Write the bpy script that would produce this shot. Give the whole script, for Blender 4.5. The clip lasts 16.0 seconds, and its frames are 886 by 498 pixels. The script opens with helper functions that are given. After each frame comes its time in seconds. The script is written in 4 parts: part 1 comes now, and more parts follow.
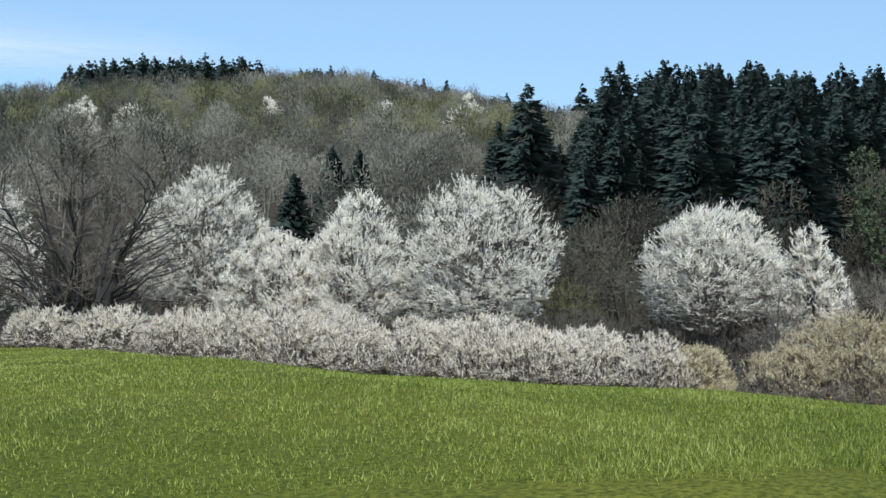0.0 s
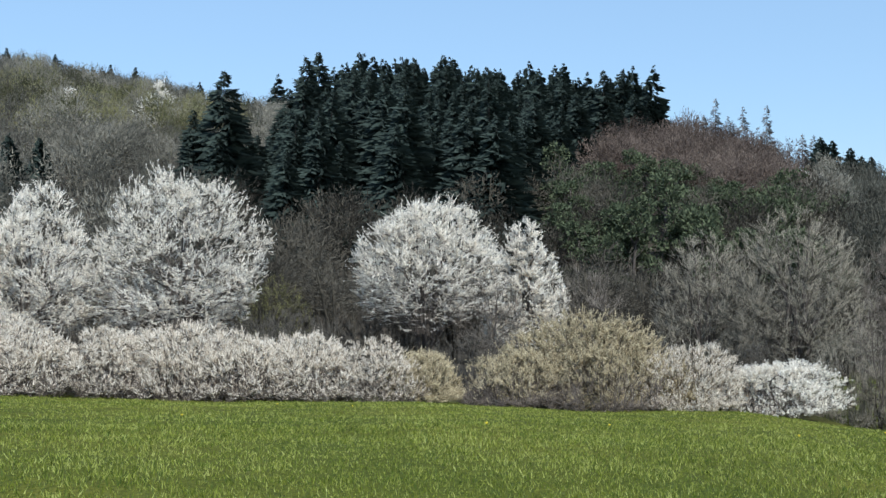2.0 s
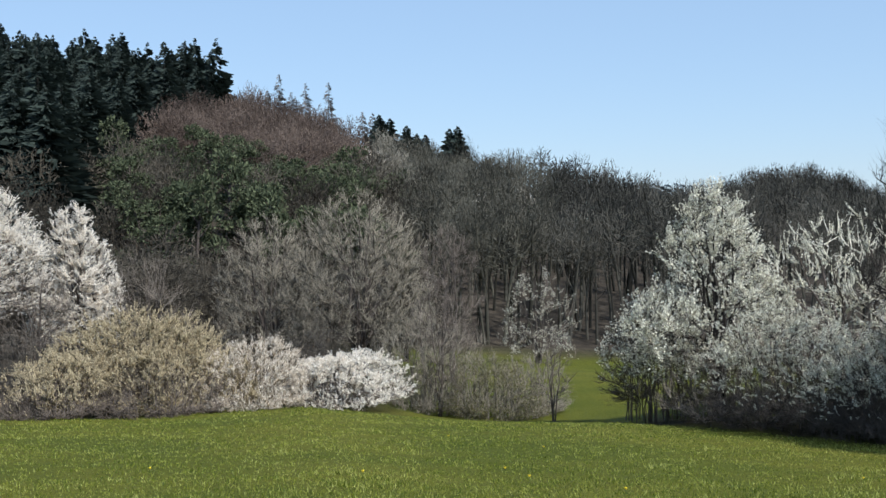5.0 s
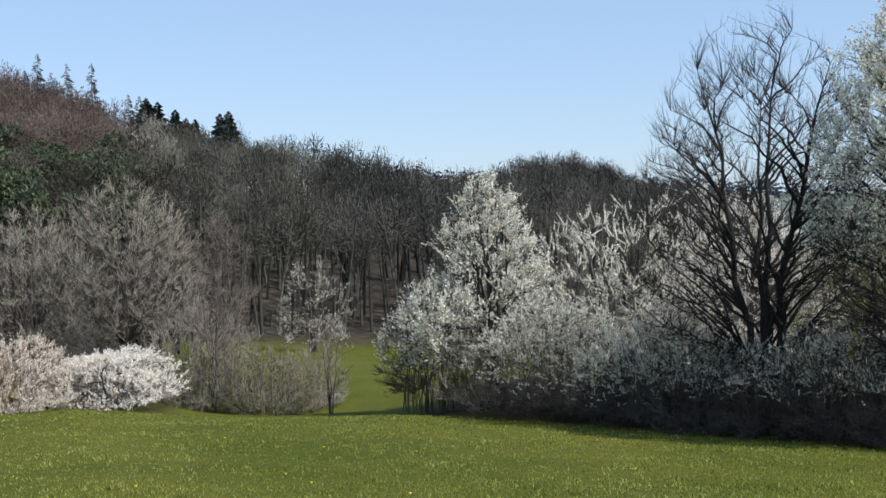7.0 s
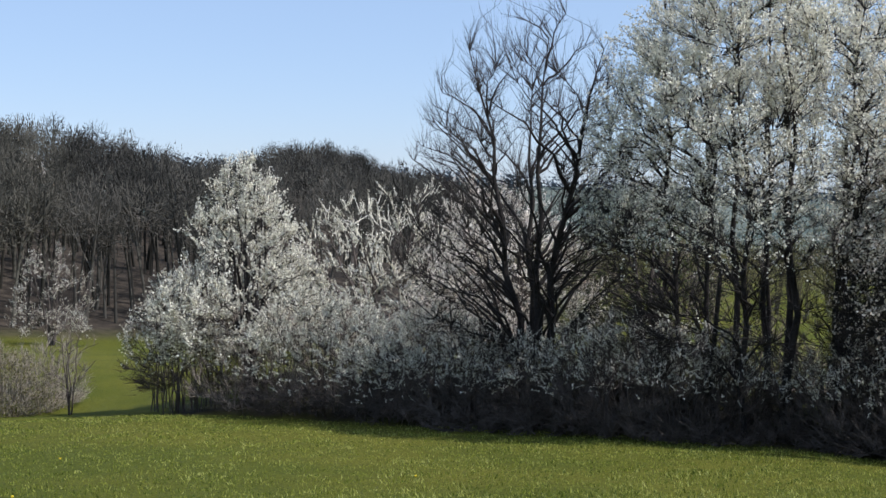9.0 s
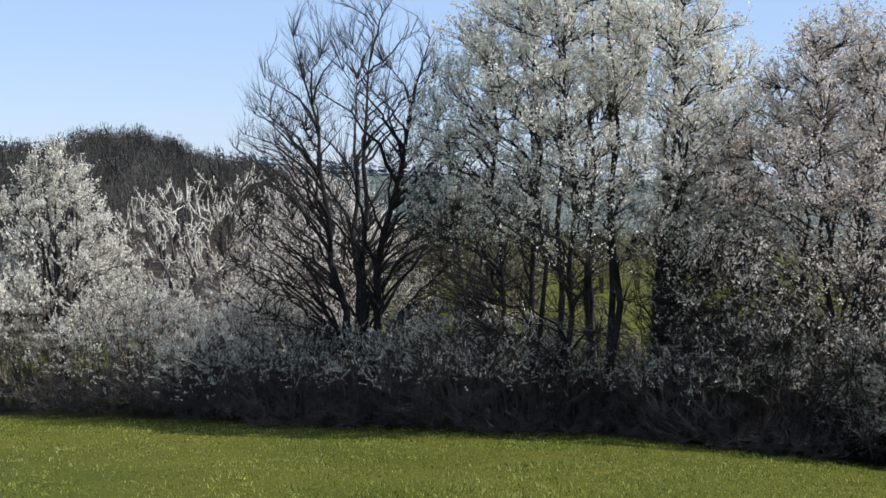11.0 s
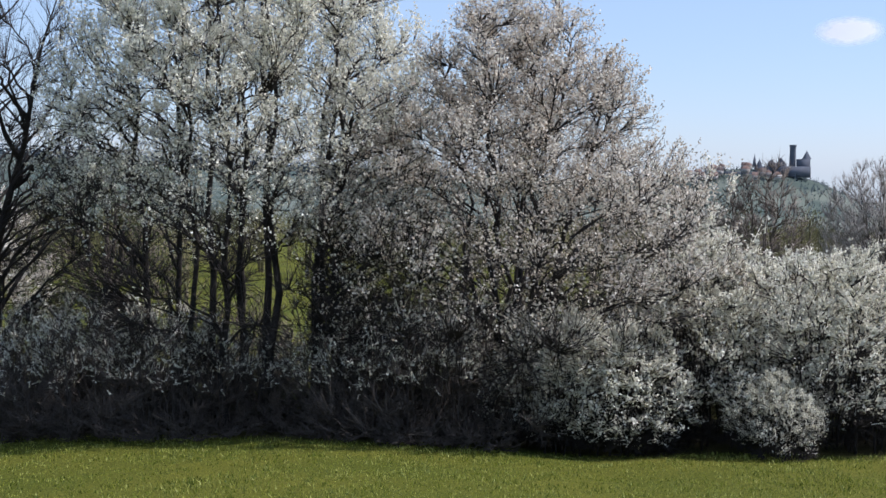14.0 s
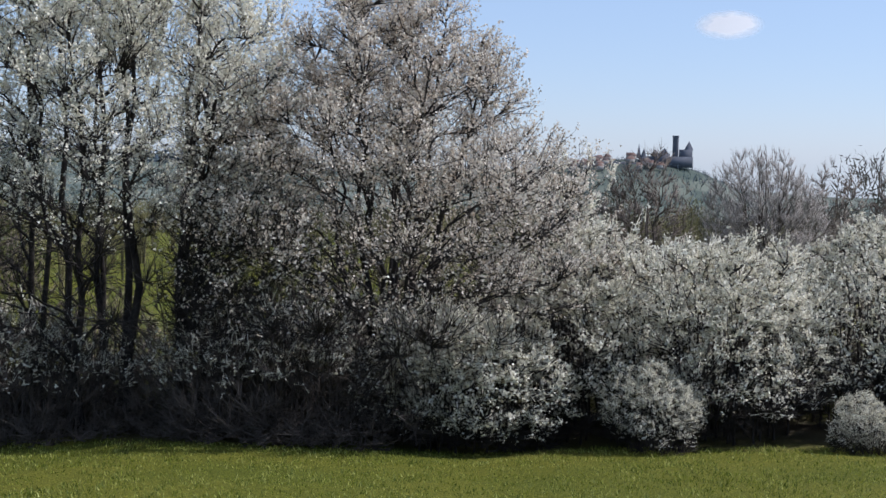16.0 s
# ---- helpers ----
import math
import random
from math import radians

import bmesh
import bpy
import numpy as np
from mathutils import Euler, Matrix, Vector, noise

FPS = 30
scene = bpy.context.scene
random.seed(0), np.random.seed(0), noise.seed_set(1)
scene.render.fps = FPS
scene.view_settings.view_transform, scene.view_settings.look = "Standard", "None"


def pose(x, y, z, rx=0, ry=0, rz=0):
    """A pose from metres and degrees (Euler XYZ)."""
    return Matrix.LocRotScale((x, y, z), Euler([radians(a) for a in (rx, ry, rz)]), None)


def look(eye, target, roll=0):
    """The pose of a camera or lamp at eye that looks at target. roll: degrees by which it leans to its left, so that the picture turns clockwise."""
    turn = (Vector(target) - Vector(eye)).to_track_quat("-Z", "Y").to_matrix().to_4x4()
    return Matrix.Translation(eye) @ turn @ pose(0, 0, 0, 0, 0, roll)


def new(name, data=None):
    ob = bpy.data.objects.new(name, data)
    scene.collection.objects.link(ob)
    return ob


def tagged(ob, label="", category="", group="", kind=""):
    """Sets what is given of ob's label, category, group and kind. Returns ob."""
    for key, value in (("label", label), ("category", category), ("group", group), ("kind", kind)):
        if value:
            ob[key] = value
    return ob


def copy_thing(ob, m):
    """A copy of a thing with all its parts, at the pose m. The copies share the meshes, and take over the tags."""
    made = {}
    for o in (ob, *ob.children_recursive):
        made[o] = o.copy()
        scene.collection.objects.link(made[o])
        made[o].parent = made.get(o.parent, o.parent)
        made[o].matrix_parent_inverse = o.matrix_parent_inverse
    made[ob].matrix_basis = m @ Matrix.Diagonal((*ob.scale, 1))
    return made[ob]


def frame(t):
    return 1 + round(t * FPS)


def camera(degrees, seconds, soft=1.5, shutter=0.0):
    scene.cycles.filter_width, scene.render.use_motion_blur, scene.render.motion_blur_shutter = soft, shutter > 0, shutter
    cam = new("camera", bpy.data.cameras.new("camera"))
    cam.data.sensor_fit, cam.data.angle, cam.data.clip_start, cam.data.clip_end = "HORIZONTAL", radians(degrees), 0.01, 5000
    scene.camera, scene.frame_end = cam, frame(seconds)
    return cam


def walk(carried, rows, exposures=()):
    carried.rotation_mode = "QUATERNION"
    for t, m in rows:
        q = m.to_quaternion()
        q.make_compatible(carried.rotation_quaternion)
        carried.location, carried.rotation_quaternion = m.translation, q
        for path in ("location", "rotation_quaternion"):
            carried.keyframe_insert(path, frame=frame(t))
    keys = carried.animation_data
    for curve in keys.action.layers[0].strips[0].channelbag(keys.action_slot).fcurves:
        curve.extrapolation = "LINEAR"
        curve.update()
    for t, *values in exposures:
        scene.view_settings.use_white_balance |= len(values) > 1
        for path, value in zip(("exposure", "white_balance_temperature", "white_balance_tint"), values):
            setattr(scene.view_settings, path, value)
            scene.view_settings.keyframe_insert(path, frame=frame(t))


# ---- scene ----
# Camera: a slow hand-held sweep to the right from a knoll in the meadow.
# seconds, x, y, z, heading (clockwise from +y), tilt, roll
PATH = [
    (0, 2.80, -7.46, 0.90, -39.00, 0.64, 0.35),
    (0.5, 1.69, -6.40, 0.93, -35.65, 0.66, 0.47),
    (1, 0.67, -5.38, 0.98, -31.54, 0.67, 0.43),
    (1.5, -0.05, -4.46, 1.12, -27.96, 0.45, -0.06),
    (2, -0.49, -3.74, 1.21, -24.32, 0.31, -0.27),
    (2.5, -0.96, -2.88, 1.30, -20.23, 0.16, -0.46),
    (3, -1.27, -1.95, 1.36, -16.73, -0.03, -0.80),
    (3.5, -1.15, -1.10, 1.39, -13.15, -0.27, -1.09),
    (4, -0.85, -0.78, 1.55, -9.78, -0.65, -1.13),
    (6.5, -0.86, -0.81, 2.05, 4.62, -1.91, -1.22),
    (7, -0.96, -0.38, 2.07, 7.28, -2.14, -1.16),
    (7.5, -1.01, 0.22, 2.01, 10.19, -2.25, -0.97),
    (8, -1.01, 0.80, 1.97, 13.76, -2.46, -0.78),
    (8.5, -0.93, 1.19, 1.94, 16.60, -2.59, -0.47),
    (9, -0.86, 1.72, 1.94, 19.26, -2.79, -0.14),
    (11.5, -0.91, 2.55, 2.05, 30.84, -3.57, 0.00),
    (12, -1.13, 3.11, 2.03, 34.26, -3.68, -0.03),
    (12.5, -1.27, 3.55, 2.06, 38.06, -3.83, 0.33),
    (13, -1.27, 3.98, 2.11, 40.89, -4.05, 0.36),
    (13.5, -0.89, 4.24, 2.09, 43.41, -4.13, 0.63),
    (14, -0.33, 4.46, 1.96, 46.50, -4.15, 0.99),
    (14.5, -0.06, 4.60, 1.93, 47.76, -4.29, 0.99),
    (15, 0.17, 4.69, 1.92, 49.17, -4.39, 0.94),
    (15.5, 0.38, 4.77, 1.92, 50.19, -4.53, 1.09),
    (16, 0.66, 4.87, 1.89, 51.85, -4.55, 1.15),
]
cam = camera(41.0, 16.0, soft=1.5)
walk(cam, [(t, pose(x, y, z, 90 + tilt, 0, -head) @ pose(0, 0, 0, 0, 0, roll))
           for t, x, y, z, head, tilt, roll in PATH],
     exposures=[(0, 0.20, 5480, 4), (2, 0.20, 5510, 6), (4, 0.19, 5700, 9), (7, 0.18, 5810, 13), (9, 0.17, 5800, 17), (12, 0.25, 5770, 19), (14, 0.25, 5750, 19), (16, 0.10, 5760, 19)])

# ---- light: a clear spring noon, the sun high to the right ----
SUN_AZ, SUN_EL = 132.0, 50.0
world = bpy.data.worlds.new("sky")
scene.world = world
world.use_nodes = True
wn = world.node_tree
sky = wn.nodes.new("ShaderNodeTexSky")
sky.sky_type = 'NISHITA'
sky.sun_disc = False
sky.sun_elevation = radians(SUN_EL)
sky.sun_rotation = radians(SUN_AZ)
sky.altitude = 400
sky.air_density = 1.0
sky.dust_density = 0.4
sky.ozone_density = 4.0
veil = wn.nodes.new("ShaderNodeGamma")
veil.inputs[1].default_value = 0.82
wn.nodes["Background"].inputs[1].default_value = 0.148
haze = wn.nodes.new("ShaderNodeMix")
haze.data_type = 'RGBA'
haze.inputs[0].default_value = 0.4
haze.inputs[7].default_value = (3.5, 4.55, 5.5, 1)
wn.links.new(sky.outputs[0], veil.inputs[0])
wn.links.new(veil.outputs[0], haze.inputs[6])
wn.links.new(haze.outputs[2], wn.nodes["Background"].inputs[0])
sun_data = bpy.data.lights.new("sun", 'SUN')
sun_data.energy, sun_data.angle, sun_data.color = 5.0, radians(0.53), (1.0, 0.95, 0.86)
sun = new("sun", sun_data)
sa, se = radians(SUN_AZ), radians(SUN_EL)
sun.matrix_world = look((math.sin(sa) * math.cos(se) * 500, math.cos(sa) * math.cos(se) * 500, math.sin(se) * 500), (0, 0, 0))


# ---- materials ----
def material(name, dark, light, scale=8.0, rough=0.85, bump=0.0, second=0.6, translucent=0.0, island=0.0, per_object=0.0, coords="Object", tone=0.0, middle=None):
    """Two-scale noise between two colours; island and per_object vary the brightness of single pieces and of copies."""
    m = bpy.data.materials.new(name)
    m.use_nodes = True
    t = m.node_tree
    n, l = t.nodes, t.links
    bsdf = n["Principled BSDF"]
    bsdf.inputs["Roughness"].default_value = rough
    bsdf.inputs["Specular IOR Level"].default_value = 0.25
    tc = n.new("ShaderNodeTexCoord")
    na = n.new("ShaderNodeTexNoise")
    na.inputs["Scale"].default_value, na.inputs["Detail"].default_value = scale, 4
    nb = n.new("ShaderNodeTexNoise")
    nb.inputs["Scale"].default_value, nb.inputs["Detail"].default_value = scale * 0.13, 2
    l.new(tc.outputs[coords], na.inputs["Vector"])
    l.new(tc.outputs[coords], nb.inputs["Vector"])
    mix = n.new("ShaderNodeMath")
    mix.operation = 'MULTIPLY_ADD'
    mix.inputs[1].default_value = second
    l.new(nb.outputs[0], mix.inputs[0])
    sub = n.new("ShaderNodeMath")
    sub.operation = 'MULTIPLY'
    sub.inputs[1].default_value = 1 - second
    l.new(na.outputs[0], sub.inputs[0])
    l.new(sub.outputs[0], mix.inputs[2])
    value = mix.outputs[0]
    if island or per_object:
        geo = n.new("ShaderNodeNewGeometry" if island else "ShaderNodeObjectInfo")
        add = n.new("ShaderNodeMath")
        add.operation = 'MULTIPLY_ADD'
        add.inputs[1].default_value = island or per_object
        l.new(geo.outputs["Random Per Island" if island else "Random"], add.inputs[0])
        off = n.new("ShaderNodeMath")
        off.operation = 'SUBTRACT'
        off.inputs[1].default_value = (island or per_object) * 0.5
        l.new(value, off.inputs[0])
        l.new(off.outputs[0], add.inputs[2])
        value = add.outputs[0]
    if tone:
        va = n.new("ShaderNodeVertexColor")
        va.layer_name = "tone"
        sp = n.new("ShaderNodeSeparateColor")
        l.new(va.outputs[0], sp.inputs[0])
        ta = n.new("ShaderNodeMath")
        ta.operation = 'MULTIPLY_ADD'
        ta.inputs[1].default_value = tone
        l.new(sp.outputs[0], ta.inputs[0])
        tb = n.new("ShaderNodeMath")
        tb.operation = 'SUBTRACT'
        tb.inputs[1].default_value = tone * 0.5
        l.new(value, tb.inputs[0])
        l.new(tb.outputs[0], ta.inputs[2])
        value = ta.outputs[0]
    ramp = n.new("ShaderNodeValToRGB")
    ramp.color_ramp.elements[0].position, ramp.color_ramp.elements[1].position = 0.32, 0.68
    ramp.color_ramp.elements[0].color, ramp.color_ramp.elements[1].color = (*dark, 1), (*light, 1)
    if middle:
        ramp.color_ramp.elements[0].position, ramp.color_ramp.elements[1].position = 0.2, 0.85
        ramp.color_ramp.elements.new(0.52).color = (*middle, 1)
    l.new(value, ramp.inputs[0])
    l.new(ramp.outputs[0], bsdf.inputs["Base Color"])
    if bump:
        b = n.new("ShaderNodeBump")
        b.inputs["Strength"].default_value, b.inputs["Distance"].default_value = bump, 0.03
        l.new(na.outputs[0], b.inputs["Height"])
        l.new(b.outputs[0], bsdf.inputs["Normal"])
    if translucent:
        tr = n.new("ShaderNodeBsdfTranslucent")
        l.new(ramp.outputs[0], tr.inputs[0])
        ms = n.new("ShaderNodeMixShader")
        ms.inputs[0].default_value = translucent
        l.new(bsdf.outputs[0], ms.inputs[1])
        l.new(tr.outputs[0], ms.inputs[2])
        l.new(ms.outputs[0], n["Material Output"].inputs[0])
    return m


BARK = material("bark", (0.045, 0.036, 0.03), (0.14, 0.115, 0.095), 14, 0.9, 0.6)
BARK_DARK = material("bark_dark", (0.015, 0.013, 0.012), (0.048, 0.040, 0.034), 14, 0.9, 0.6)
TWIG = material("twig", (0.07, 0.055, 0.045), (0.19, 0.155, 0.125), 6, 0.9, island=0.5)
TWIG_TAN = material("twig_tan", (0.13, 0.10, 0.066), (0.31, 0.25, 0.165), 6, 0.9, island=0.6)
TWIG_GREY = material("twig_grey", (0.09, 0.075, 0.06), (0.24, 0.20, 0.16), 6, 0.9, island=0.5)
BLOSSOM = material("blossom", (0.74, 0.66, 0.54), (0.95, 0.89, 0.79), 3, 0.7, translucent=0.4, island=0.45)
BLOSSOM_LEAFY = material("blossom_leafy", (0.56, 0.53, 0.40), (0.95, 0.91, 0.77), 3, 0.7, translucent=0.38, island=0.55)
BLOSSOM_CREAM = material("blossom_cream", (0.47, 0.39, 0.295), (0.76, 0.68, 0.565), 3, 0.75, translucent=0.25, island=0.7)
BLOSSOM_PINK = material("blossom_pink", (0.45, 0.375, 0.285), (0.83, 0.765, 0.65), 3, 0.75, translucent=0.38, island=0.8)
BUDS = material("buds", (0.34, 0.275, 0.165), (0.60, 0.505, 0.325), 3, 0.8, translucent=0.25, island=0.7)
LEAF = material("young_leaf", (0.04, 0.055, 0.018), (0.125, 0.145, 0.05), 3, 0.7, translucent=0.3, island=0.7)
NEEDLE = material("needles", (0.014, 0.021, 0.017), (0.045, 0.059, 0.047), 1.5, 0.9, translucent=0.15, island=0.5)
WOOD_BROWN = material("wood_brown", (0.112, 0.101, 0.078), (0.32, 0.286, 0.22), 0.25, 0.95, translucent=0.4, island=0.15, tone=0.6)
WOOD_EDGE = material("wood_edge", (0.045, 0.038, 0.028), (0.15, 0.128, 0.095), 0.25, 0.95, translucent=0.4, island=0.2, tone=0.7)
TWIG_DUSK = material("twig_dusk", (0.036, 0.031, 0.025), (0.105, 0.092, 0.073), 6, 0.9, island=0.5)
# Light grey twigs, with some of the paleness put in for haze.
TWIG_PALE_HAZED = material("twig_pale_hazed", (0.17, 0.15, 0.13), (0.38, 0.35, 0.31), 6, 0.9, island=0.6)
WOOD_RED = material("wood_red", (0.080, 0.056, 0.044), (0.215, 0.160, 0.125), 0.25, 0.95, translucent=0.4, island=0.15, tone=0.4)
WOOD_GREY = material("wood_grey", (0.028, 0.027, 0.022), (0.118, 0.108, 0.086), 0.25, 0.95, translucent=0.35, island=0.15, tone=0.7)
WOOD_LIME = material("wood_lime", (0.075, 0.072, 0.036), (0.27, 0.245, 0.115), 0.25, 0.95, translucent=0.4, island=0.15, tone=0.6)
PINE = material("pine_green", (0.045, 0.056, 0.029), (0.120, 0.136, 0.070), 0.4, 0.9, translucent=0.15, island=0.5)
WOOD_OLIVE = material("wood_olive", (0.044, 0.041, 0.031), (0.155, 0.143, 0.108), 0.25, 0.95, translucent=0.35, island=0.15, tone=0.6)
GRASS = material("grass_blade", (0.062, 0.094, 0.009), (0.42, 0.43, 0.12), 2.2, 0.6, translucent=0.3, island=0.8, second=0.55, middle=(0.225, 0.25, 0.026))
# Dark grey stone, tinted blue to stand in for haze over the distance.
STONE_HAZED = material("castle_stone_hazed", (0.075, 0.082, 0.10), (0.14, 0.15, 0.175), 0.1, 0.95)
# Dark far trees; their blue is distance haze put into the colour.
FAR_WOOD_HAZED = material("far_wood_hazed", (0.035, 0.055, 0.075), (0.07, 0.095, 0.115), 0.01, 0.95, island=0.3)
PLASTER = material("house_plaster", (0.30, 0.28, 0.25), (0.45, 0.43, 0.40), 0.2, 0.9, per_object=0.8)
ROOF = material("house_roof", (0.08, 0.06, 0.055), (0.17, 0.11, 0.09), 0.4, 0.9, per_object=0.6)
YELLOW = material("dandelion_yellow", (0.75, 0.50, 0.02), (0.85, 0.65, 0.03), 40, 0.6)
WOOD_DEAD = material("dead_wood", (0.10, 0.09, 0.08), (0.22, 0.20, 0.18), 1.0, 0.95, island=0.5)
TWIG_OLIVE = material("twig_olive", (0.115, 0.100, 0.076), (0.285, 0.250, 0.190), 6, 0.9, island=0.6)
OLIVE = material("olive_leaf", (0.085, 0.078, 0.028), (0.20, 0.18, 0.07), 3, 0.75, translucent=0.25, island=0.7)


def cloud_material(name, density, scale):
    """Thin bright vapour: noise and a soft rim decide how much of it there is."""
    m = bpy.data.materials.new(name)
    m.use_nodes = True
    n, l = m.node_tree.nodes, m.node_tree.links
    tc = n.new("ShaderNodeTexCoord")
    rim = n.new("ShaderNodeTexGradient")
    rim.gradient_type = 'SPHERICAL'
    l.new(tc.outputs["Object"], rim.inputs[0])
    no = n.new("ShaderNodeTexNoise")
    no.inputs["Scale"].default_value, no.inputs["Detail"].default_value = scale, 5
    l.new(tc.outputs["Object"], no.inputs["Vector"])
    mul = n.new("ShaderNodeMath")
    mul.operation = 'MULTIPLY'
    l.new(rim.outputs[1], mul.inputs[0])
    l.new(no.outputs[0], mul.inputs[1])
    den = n.new("ShaderNodeMath")
    den.operation, den.use_clamp = 'MULTIPLY', True
    den.inputs[1].default_value = density
    l.new(mul.outputs[0], den.inputs[0])
    mix = n.new("ShaderNodeMixShader")
    tr = n.new("ShaderNodeBsdfTransparent")
    bs = n["Principled BSDF"]
    bs.inputs["Base Color"].default_value = (0.92, 0.93, 0.95, 1)
    bs.inputs["Roughness"].default_value = 1.0
    tl = n.new("ShaderNodeBsdfTranslucent")
    half = n.new("ShaderNodeMixShader")
    l.new(bs.outputs[0], half.inputs[1])
    l.new(tl.outputs[0], half.inputs[2])
    l.new(den.outputs[0], mix.inputs[0])
    l.new(tr.outputs[0], mix.inputs[1])
    l.new(half.outputs[0], mix.inputs[2])
    l.new(mix.outputs[0], n["Material Output"].inputs[0])
    return m

# ---- ground ----
def polar(az, d):
    return d * math.sin(radians(az)), d * math.cos(radians(az))


# by heading: foot of the hedge, its fall per metre, valley floor, ridge distance and ridge height
K_AZ = [-180, -100, -63, -53, -38, -28, -19, -12, -7, -2, 3.5, 8, 12, 25, 33, 45, 60, 100, 180]
K_EDGE = [60, 62, 59.8, 52.5, 46.3, 45.5, 43.1, 43.5, 41.4, 40.8, 40.2, 37.4, 34.6, 28.4, 25.4, 24.6, 23.8, 30, 60]
K_FALL = [-.17, -.07, -.061, -.083, -.101, -.104, -.114, -.1125, -.1205, -.1240, -.1245, -.130, -.133, -.132, -.132, -.143, -.131, -.15, -.17]
V_AZ = [-180, -63, -34, -15, 2, 20, 40, 70, 180]
V_Z = [-8, -6, -7.5, -9.2, -11.1, -12, -11, -10, -8]
R_AZ = [-180, -75, -63, -54, -45, -34, -26, -20, -15, -9, -4, 1, 4.6, 7, 8.6, 11, 13.5, 17.6, 24, 60, 180]
R_D = [445, 445, 445, 445, 430, 405, 345, 331, 310, 270, 300, 258, 245, 280, 320, 378, 378, 378, 378, 378, 445]
R_Z = [-10, 20, 46, 58, 60, 43, 37, 31.5, 27, 14.5, 8.5, 1.5, -2.5, -5, -4.5, 2.5, 3.0, -5, -16, -30, -10]
F_AZ = [-180, -70, 6, 27, 38, 48, 70, 180]
F_Z = [20, 45, 50, 4, -14, -36, -130, 20]
CASTLE_AZ, CASTLE_D = 62.7, 2028.0


def ease(t):
    t = np.clip(t, 0, 1)
    return t * t * (3 - 2 * t)


def height(x, y):
    """The lie of the land: meadow, valley, wooded hill, far country."""
    x, y = np.asarray(x, float), np.asarray(y, float)
    az, d = np.degrees(np.arctan2(x, y)), np.hypot(x, y)
    edge = np.interp(az, K_AZ, K_EDGE)
    fall = np.interp(az, K_AZ, K_FALL)
    valley = np.interp(az, V_AZ, V_Z)
    rd, rz = np.interp(az, R_AZ, R_D), np.interp(az, R_AZ, R_Z)
    far = np.interp(az, F_AZ, F_Z)
    soft = np.sqrt(d * d + 4) - 2 + 0.0 * d
    z = fall * np.minimum(soft * 1.0 + np.minimum(d / 20, 1) * 2, edge + 2)
    ze = fall * (edge + 2)
    z = z - 0.45 * np.exp(-(d / 9.0) ** 2)
    z = z + (valley - ze) * ease((d - edge - 1) / (115 - edge))
    z = z - 1.15 * np.exp(-((d - edge - 10.0) / 6.5) ** 2) * np.exp(-((az + 1.0) / 7.0) ** 4)
    z = z + (rz - valley) * np.clip((d - 120) / (rd - 120), 0, 1) ** 0.85
    back = np.minimum(rz - 25, -20)
    z = z + (back - rz) * ease((d - rd) / 350)
    z = z + (far - back) * ease((d - 900) / 1400)
    cx, cy = polar(CASTLE_AZ, CASTLE_D)
    ax, ay = polar(CASTLE_AZ - 4.5, CASTLE_D + 150)
    z = z + 61 * np.exp(-((x - cx) ** 2 + (y - cy) ** 2) / (2 * 130 ** 2))
    z = z + 50 * np.exp(-((x - ax) ** 2 + (y - ay) ** 2) / (2 * 200 ** 2))
    wob = 0.045 * np.sin(x * 0.31 + 1.3) * np.sin(y * 0.27) + 0.015 * np.sin(x * 0.9) * np.sin(y * 1.1 + 0.4)
    return z + wob * np.clip((d - 4) / 10, 0, 1)


def build_mesh(name, verts, faces, mats, slots=None):
    """A mesh from vertex and face arrays (each face array has one face size)."""
    me = bpy.data.meshes.new(name)
    verts = np.asarray(verts, np.float32)
    faces = [np.asarray(f, np.int32) for f in faces if len(f)]
    me.vertices.add(len(verts))
    me.vertices.foreach_set("co", verts.ravel())
    sizes = np.concatenate([np.full(len(f), f.shape[1], np.int32) for f in faces])
    loops = np.concatenate([f.ravel() for f in faces])
    me.loops.add(len(loops))
    me.loops.foreach_set("vertex_index", loops)
    me.polygons.add(len(sizes))
    me.polygons.foreach_set("loop_start", np.concatenate([[0], np.cumsum(sizes)[:-1]]).astype(np.int32))
    for m in mats:
        me.materials.append(m)
    if slots is not None:
        me.polygons.foreach_set("material_index", np.asarray(slots, np.int32))
    me.update(calc_edges=True)
    return me


def smooth(me):
    me.polygons.foreach_set("use_smooth", np.ones(len(me.polygons), bool))
    return me


